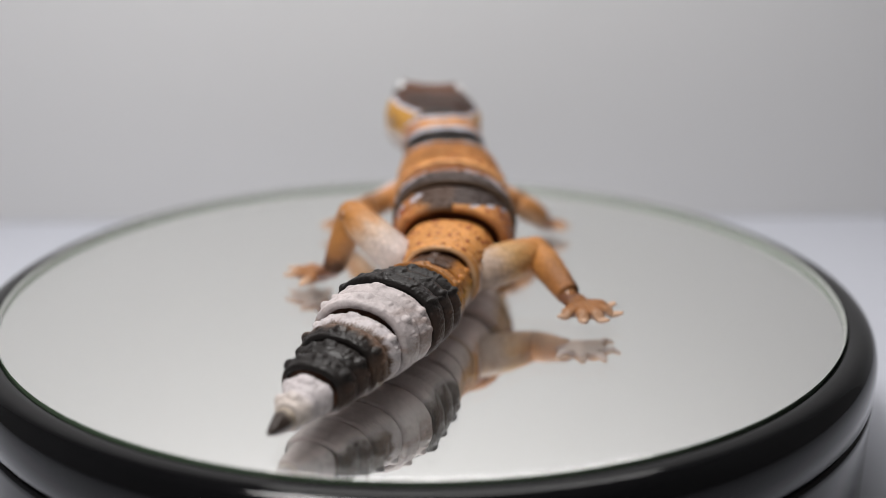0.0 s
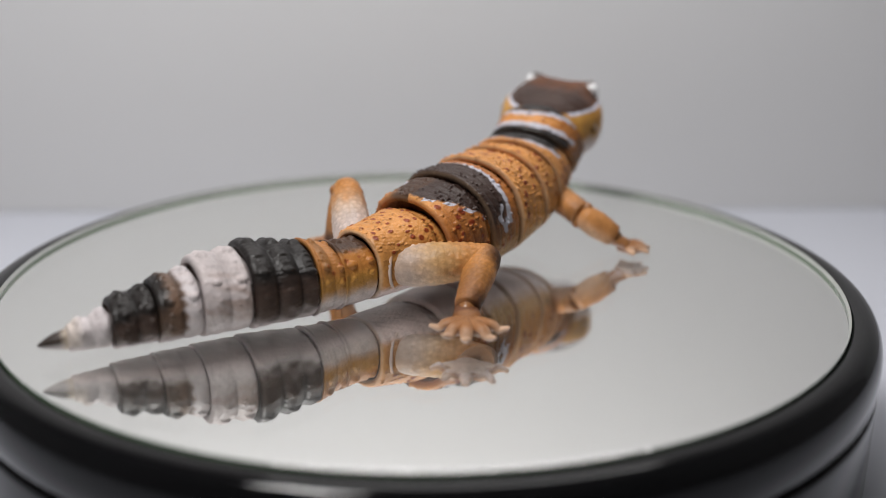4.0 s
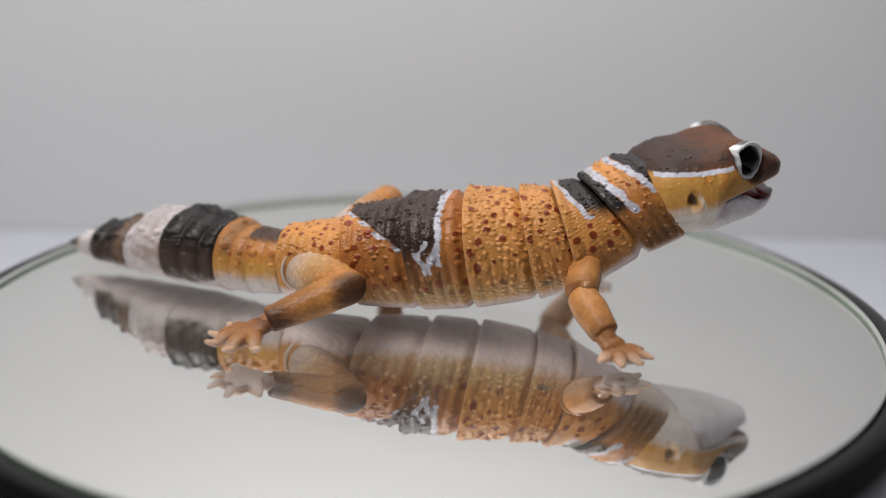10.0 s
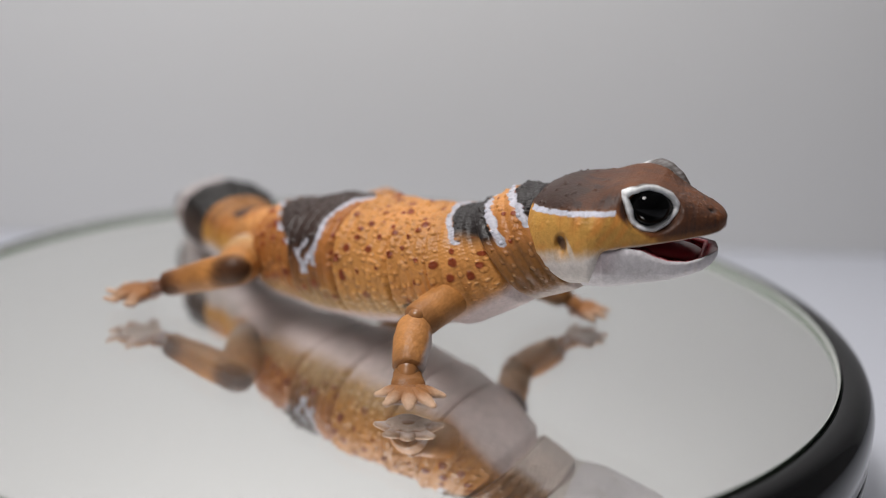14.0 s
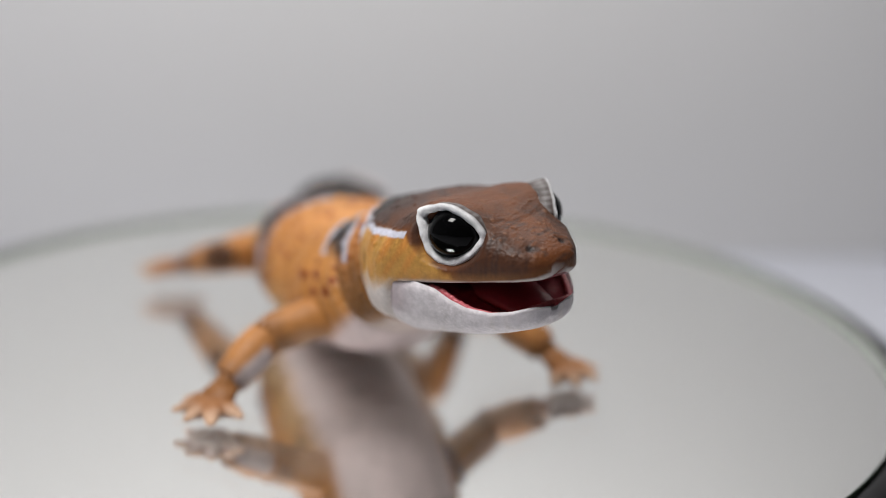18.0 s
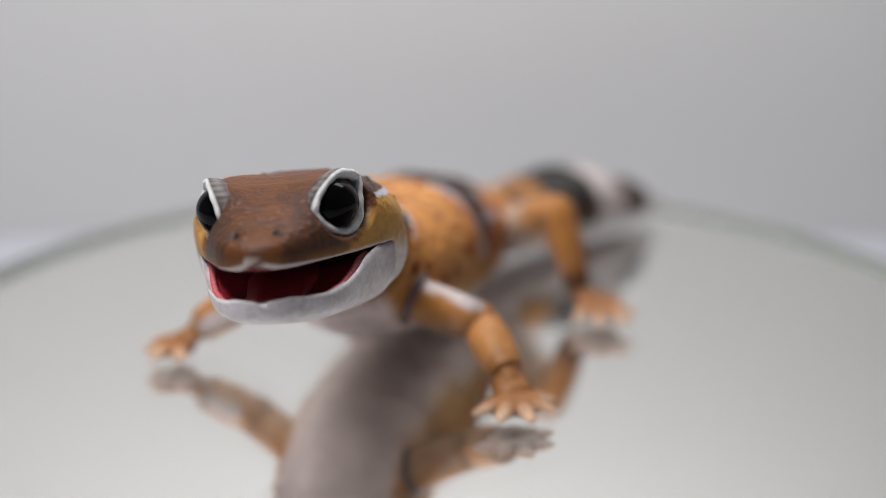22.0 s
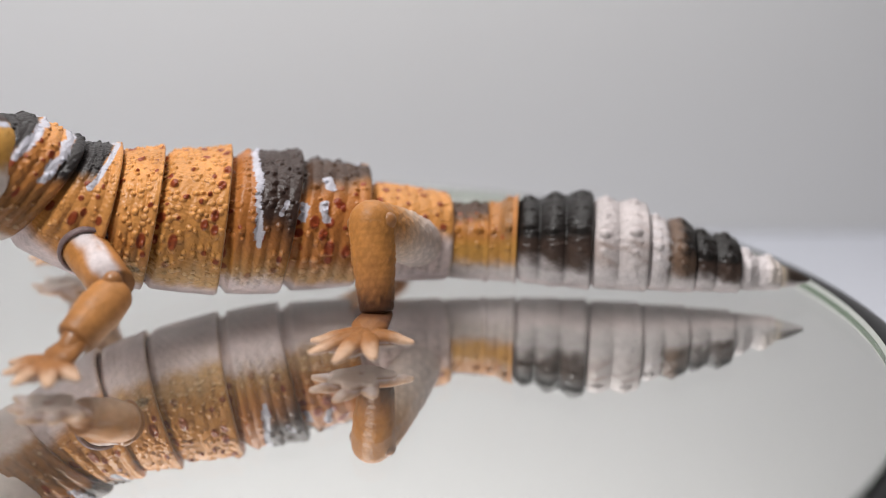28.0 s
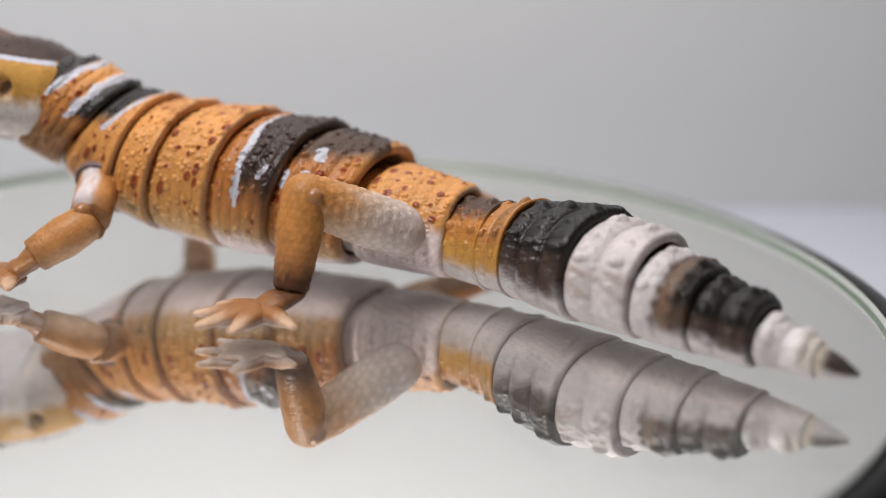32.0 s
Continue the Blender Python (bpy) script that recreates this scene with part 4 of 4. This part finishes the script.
    n1, n2 = wave(Yv * 0.35, X * 0.35 + Zv * 0.3, 8), wave(Yv * 1.7, X * 1.5 + Zv * 1.3, 9)
    col = np.empty(x.shape + (3,))
    col[:] = (0.52, 0.275, 0.068)
    col = blend(col, (0.56, 0.235, 0.055), smoothstep(0.0, 0.9, n1))
    # cheek: mottled ochre fading to white below
    col = col * (1 - 0.22 * smoothstep(0.0, 0.8, n2))[..., None]
    line = np.interp(Yv, [-27, -6.5, -2, 4, 8, 16], [-1.3, 1.6, -2.6, -5.6, -5.2, -4.6])
    above = smoothstep(-0.5, 0.5, Zv - line + 0.35 * n2 * (Yv > -3))
    col = blend(col, (0.140, 0.048, 0.017), above)
    dark = wave(Yv * 0.45 + 3, X * 0.5, 18)
    col = blend(col, (0.045, 0.028, 0.024), above * np.clip(0.85 * (1 - smoothstep(-22, -9, Yv + 5 * n1)) + np.interp(Yv, [-12, -3], [0.65, 0.4]) * smoothstep(0.0, 0.9, dark + 0.45 * n2) + 0.5 * smoothstep(3.5, 0.0, np.abs(Zv - line - 2.5)) * (Yv < -3), 0, 0.9))
    col = col * (1 + 0.25 * smoothstep(0.3, 1.0, n2) * (Zv > line))[..., None]
    side_dark = smoothstep(2.5, 5.5, np.abs(X) + 1.2 * n2) * smoothstep(1.0, 5.0, Yv) * (1 - smoothstep(13.0, 15.5, Yv))
    col = blend(col, (0.05, 0.028, 0.022), 0.6 * side_dark * above)
    mott = wave(Yv * 0.9, X * 0.8 + 2.0, 48) + 0.6 * wave(Yv * 2.6, X * 2.4 + Zv, 49)
    col = blend(col, (0.050, 0.028, 0.022), 0.85 * smoothstep(-0.1, 0.9, mott) * above * smoothstep(0.0, 7.0, Yv))
    col = blend(col, (0.26, 0.12, 0.06), 0.5 * smoothstep(0.5, 0.9, snout) * above)
    flecks = wave(Yv * 5.0, X * 5.0 + Zv * 4.0, 28)
    col = blend(col, (0.5, 0.38, 0.30), 0.5 * smoothstep(1.05, 1.3, flecks) * above)
    pale = smoothstep(-8.2, -11.8, Zv + 1.2 * n1 + 0.5 * n2 + np.interp(Yv, [-27, -18, -11, -6, 0], [0.6, 0.0, -1.6, -2.6, -2.6]))
    col = blend(col, (0.66, 0.61, 0.59), pale * 0.97)
    ear = np.hypot((Yv + 17.3 + 0.35 * (Zv + 6.8)) / 1.15, (Zv + 6.8) / 1.7)
    front = np.hypot((Yv + 14.9 + 0.5 * (Zv + 7.6)) / 0.7, (Zv + 7.6) / 2.5)
    col = blend(col, (0.66, 0.60, 0.55), 0.6 * (1 - smoothstep(0.7, 1.25, front)) * (Zv < -4))
    col = blend(col, (0.13, 0.07, 0.04), 1 - smoothstep(0.75, 1.1, ear))
    bar = np.abs(Zv - np.interp(Yv, [-27, -6], [-1.7, 1.3]) + 0.18 * n2)
    col = blend(col, STRIPE, (1 - smoothstep(0.38, 0.60, bar)) * (Yv < -6.0) * (Yv > -26.0))
    col = blend(col, (0.60, 0.55, 0.50), (1 - smoothstep(-27.3, -26.5, Yv)) * 0.7 * (Zv < -2))
    edge = np.interp(Yv, SKULL[:, 0], SKULL[:, 4])
    lip = (c < 0) & (Yv > -7)
    col = blend(col, (0.36, 0.155, 0.045), 0.6 * (c < 0.2) * (Yv > -7) * smoothstep(2.6, 0.8, np.abs(Zv - edge) + 0.3 * n2) * (1 - 0.6 * smoothstep(9, 14, Yv)))
    col = blend(col, (0.66, 0.60, 0.57), lip * smoothstep(np.interp(Yv, [0, 6], [1.7, 1.0]), 0.45, np.abs(Zv - edge)) * (np.abs(c) < 0.93))
    # nostrils
    col = blend(col, (0.02, 0.012, 0.01), 1 - smoothstep(0.4, 1.2, np.linalg.norm((np.abs(pts) * (1, 0, 0) + pts * (0, 1, 1)) - (3.2, 12.2, 0.2), axis=2)))
    roof = (Zv < edge + 0.12) & (Yv > -7)
    col = blend(col, (0.16, 0.010, 0.016), roof * 1.0)
    return rings_mesh("skull", pts, HEADSKIN, col)


part("skull", skull_mesh(), head)


def jaw_mesh():
    n, m = 90, 160
    y = np.linspace(-13.0, 14.5, n)
    a, zr, zb = (np.interp(y, JAW[:, 0], JAW[:, k])[:, None] for k in range(1, 4))
    phi = np.linspace(-math.pi, math.pi, m, endpoint=False)
    c, s = np.cos(phi)[None], np.sin(phi)[None]
    x = a * np.sign(s) * np.abs(s) ** 0.8
    # rim above, scooped floor inside it
    up = np.abs(s) ** 6
    z = np.where(c > 0, zr - 2.2 * (1 - up) * np.clip(a / 8, 0, 1), zr - (zr - zb) * np.abs(c) ** 0.55)
    pts = np.stack([x, y[:, None] + 0 * x, z + 0 * x], -1)
    n1 = wave(pts[..., 1] * 0.8, pts[..., 0] * 0.8, 12)
    col = np.empty(x.shape + (3,))
    col[:] = (0.70, 0.66, 0.69)
    col = blend(col, CREAM, 0.25 * smoothstep(0.2, 1, n1))
    col = blend(col, (0.42, 0.34, 0.37), 0.8 * smoothstep(-3.0, -9.0, pts[..., 1]) * smoothstep(-14.0, -11.0, pts[..., 2]))
    col = col * (1 - 0.10 * np.clip(wave(pts[..., 1] * 3.5, pts[..., 0] * 3.5 + pts[..., 2] * 3, 15), 0, 1))[..., None]
    col = blend(col, (0.50, 0.10, 0.12), (c > 0) * smoothstep(0.93, 0.88, np.abs(s)) * smoothstep(13.2, 12.0, pts[..., 1]))
    col = blend(col, (0.28, 0.018, 0.030), (c > 0) * smoothstep(0.84, 0.76, np.abs(s)) * smoothstep(12.6, 11.4, pts[..., 1]))
    return rings_mesh("jaw", pts, HEADSKIN, col)


part("lower_jaw", jaw_mesh(), head, "pale lilac-white lower jaw, open")
part("tongue", tube("tongue", [(0, -8, -10.0), (0, 1, -10.2), (0, 7.0, -10.9)], [6.4, 6.2, 4.8], MOUTH, None, 40, 10, 0.34), head, "dark red tongue")


def gum_mesh():
    """A serrated pink ridge just inside the jaw's rim."""
    t = np.linspace(-1, 1, 60)
    y = 11.3 - 13.5 * np.abs(t) ** 1.8
    x = np.interp(y, JAW[:, 0], JAW[:, 1]) * 0.90 * np.sign(t)
    z = np.interp(y, JAW[:, 0], JAW[:, 2]) - 0.75
    return tube("gum_ridge", np.stack([x, y, z], 1), np.full(60, 0.36), GUM, None, 12, 4, warts=260, seed=31, wart_size=0.4, wart_high=0.16)


part("gum_ridge", gum_mesh(), head, "pink serrated gum ridge")
for side in (-1, 1):
    way = EYE_WAY * (side, 1, 1)
    at = EYE_AT * (side, 1, 1)
    along = np.cross((0, 0, 1), way)
    along = along / np.linalg.norm(along) * -side      # towards the back of the head
    upw = np.cross(way, along)
    upw *= np.sign(upw[2])
    th = np.linspace(0, 2 * math.pi, 72, endpoint=False)
    u = np.linspace(0.02, math.pi - 0.02, 36)
    ball = [at + np.cos(v) * way * (4.9 if np.cos(v) > 0 else 0.8) + np.sin(v) * ((5.1 * np.cos(th)[:, None] - 0.6) * along + (4.5 * np.sin(th)[:, None] - 0.2) * upw) for v in u]
    part("eye", rings_mesh("eye", ball, EYE), head, "glossy black eye")
    # almond lid drawn out to a rear and a front corner
    knots = np.array([(5.2, 2.8), (3.0, 3.9), (-0.2, 4.4), (-4.3, 2.6), (-6.2, -0.2), (-3.9, -3.1), (-0.2, -4.7), (3.2, -3.4), (4.4, -0.2)])
    th = np.linspace(0, len(knots), 108, endpoint=False)
    i0, fr = th.astype(int), (th % 1)[:, None]
    k0, k1, k2, k3 = (knots[(i0 + d) % len(knots)] for d in (-1, 0, 1, 2))
    flat = 0.5 * (2 * k1 + (k2 - k0) * fr + (2 * k0 - 5 * k1 + 4 * k2 - k3) * fr ** 2 + (3 * k1 - k0 - 3 * k2 + k3) * fr ** 3)
    path = at + way * (2.9 - 0.028 * (flat ** 2).sum(1))[:, None] + flat[:, :1] * along + flat[:, 1:] * upw
    centre = at + way * 1.0
    radial = path - centre
    radial /= np.linalg.norm(radial, axis=1, keepdims=True)
    q = np.linspace(0, 2 * math.pi, 16, endpoint=False)
    thick = 0.80 + 0.10 * np.sin(th * 2.3 + side) + 0.05 * np.sin(th * 9)
    deep = np.where(np.sin(q) < 0, 3.4, 1.1)
    ringv = path[:, None] + thick[:, None, None] * (np.cos(q)[None, :, None] * radial[:, None] + (np.sin(q) * deep)[None, :, None] * way)
    shade = np.empty(ringv.shape)
    shade[:] = (0.84, 0.84, 0.85)
    shade = shade * (1 - 0.14 * np.clip(wave(th[:, None] * 5, q[None] * 2, 44), 0, 1))[..., None]
    # the outside of the upper lid is painted like the brow
    outer = smoothstep(0.30, -0.10, np.sin(q) - 0.25 * np.cos(q))[None] * smoothstep(-1.6, 0.2, flat[:, 1])[:, None]
    outer = outer * (1 - smoothstep(2.2, 4.2, flat[:, :1]))
    shade = blend(shade, (0.055, 0.036, 0.030), outer * np.clip(0.85 + 0.3 * wave(th[:, None] * 4, q[None] * 3, 45), 0, 1))
    ringv, shade = np.concatenate([ringv, ringv[:1]]), np.concatenate([shade, shade[:1]])
    part("eyelid", rings_mesh("eyelid", ringv, LID, shade, cap=False), head, "thick white eyelid")


# ---- turning ----
def motions():
    turn = [(k * 0.25, pose(0, 0, 0, 0, 0, -TURN * k * 0.25)) for k in range(129)]
    walk(gecko, [(t, m @ pose(0.002, -0.0011, 0.0, 0, 0, -0.43)) for t, m in turn])
    walk(platter, [(t, Matrix.Translation((0, 0, UP * MM)) @ m) for t, m in turn])


motions()
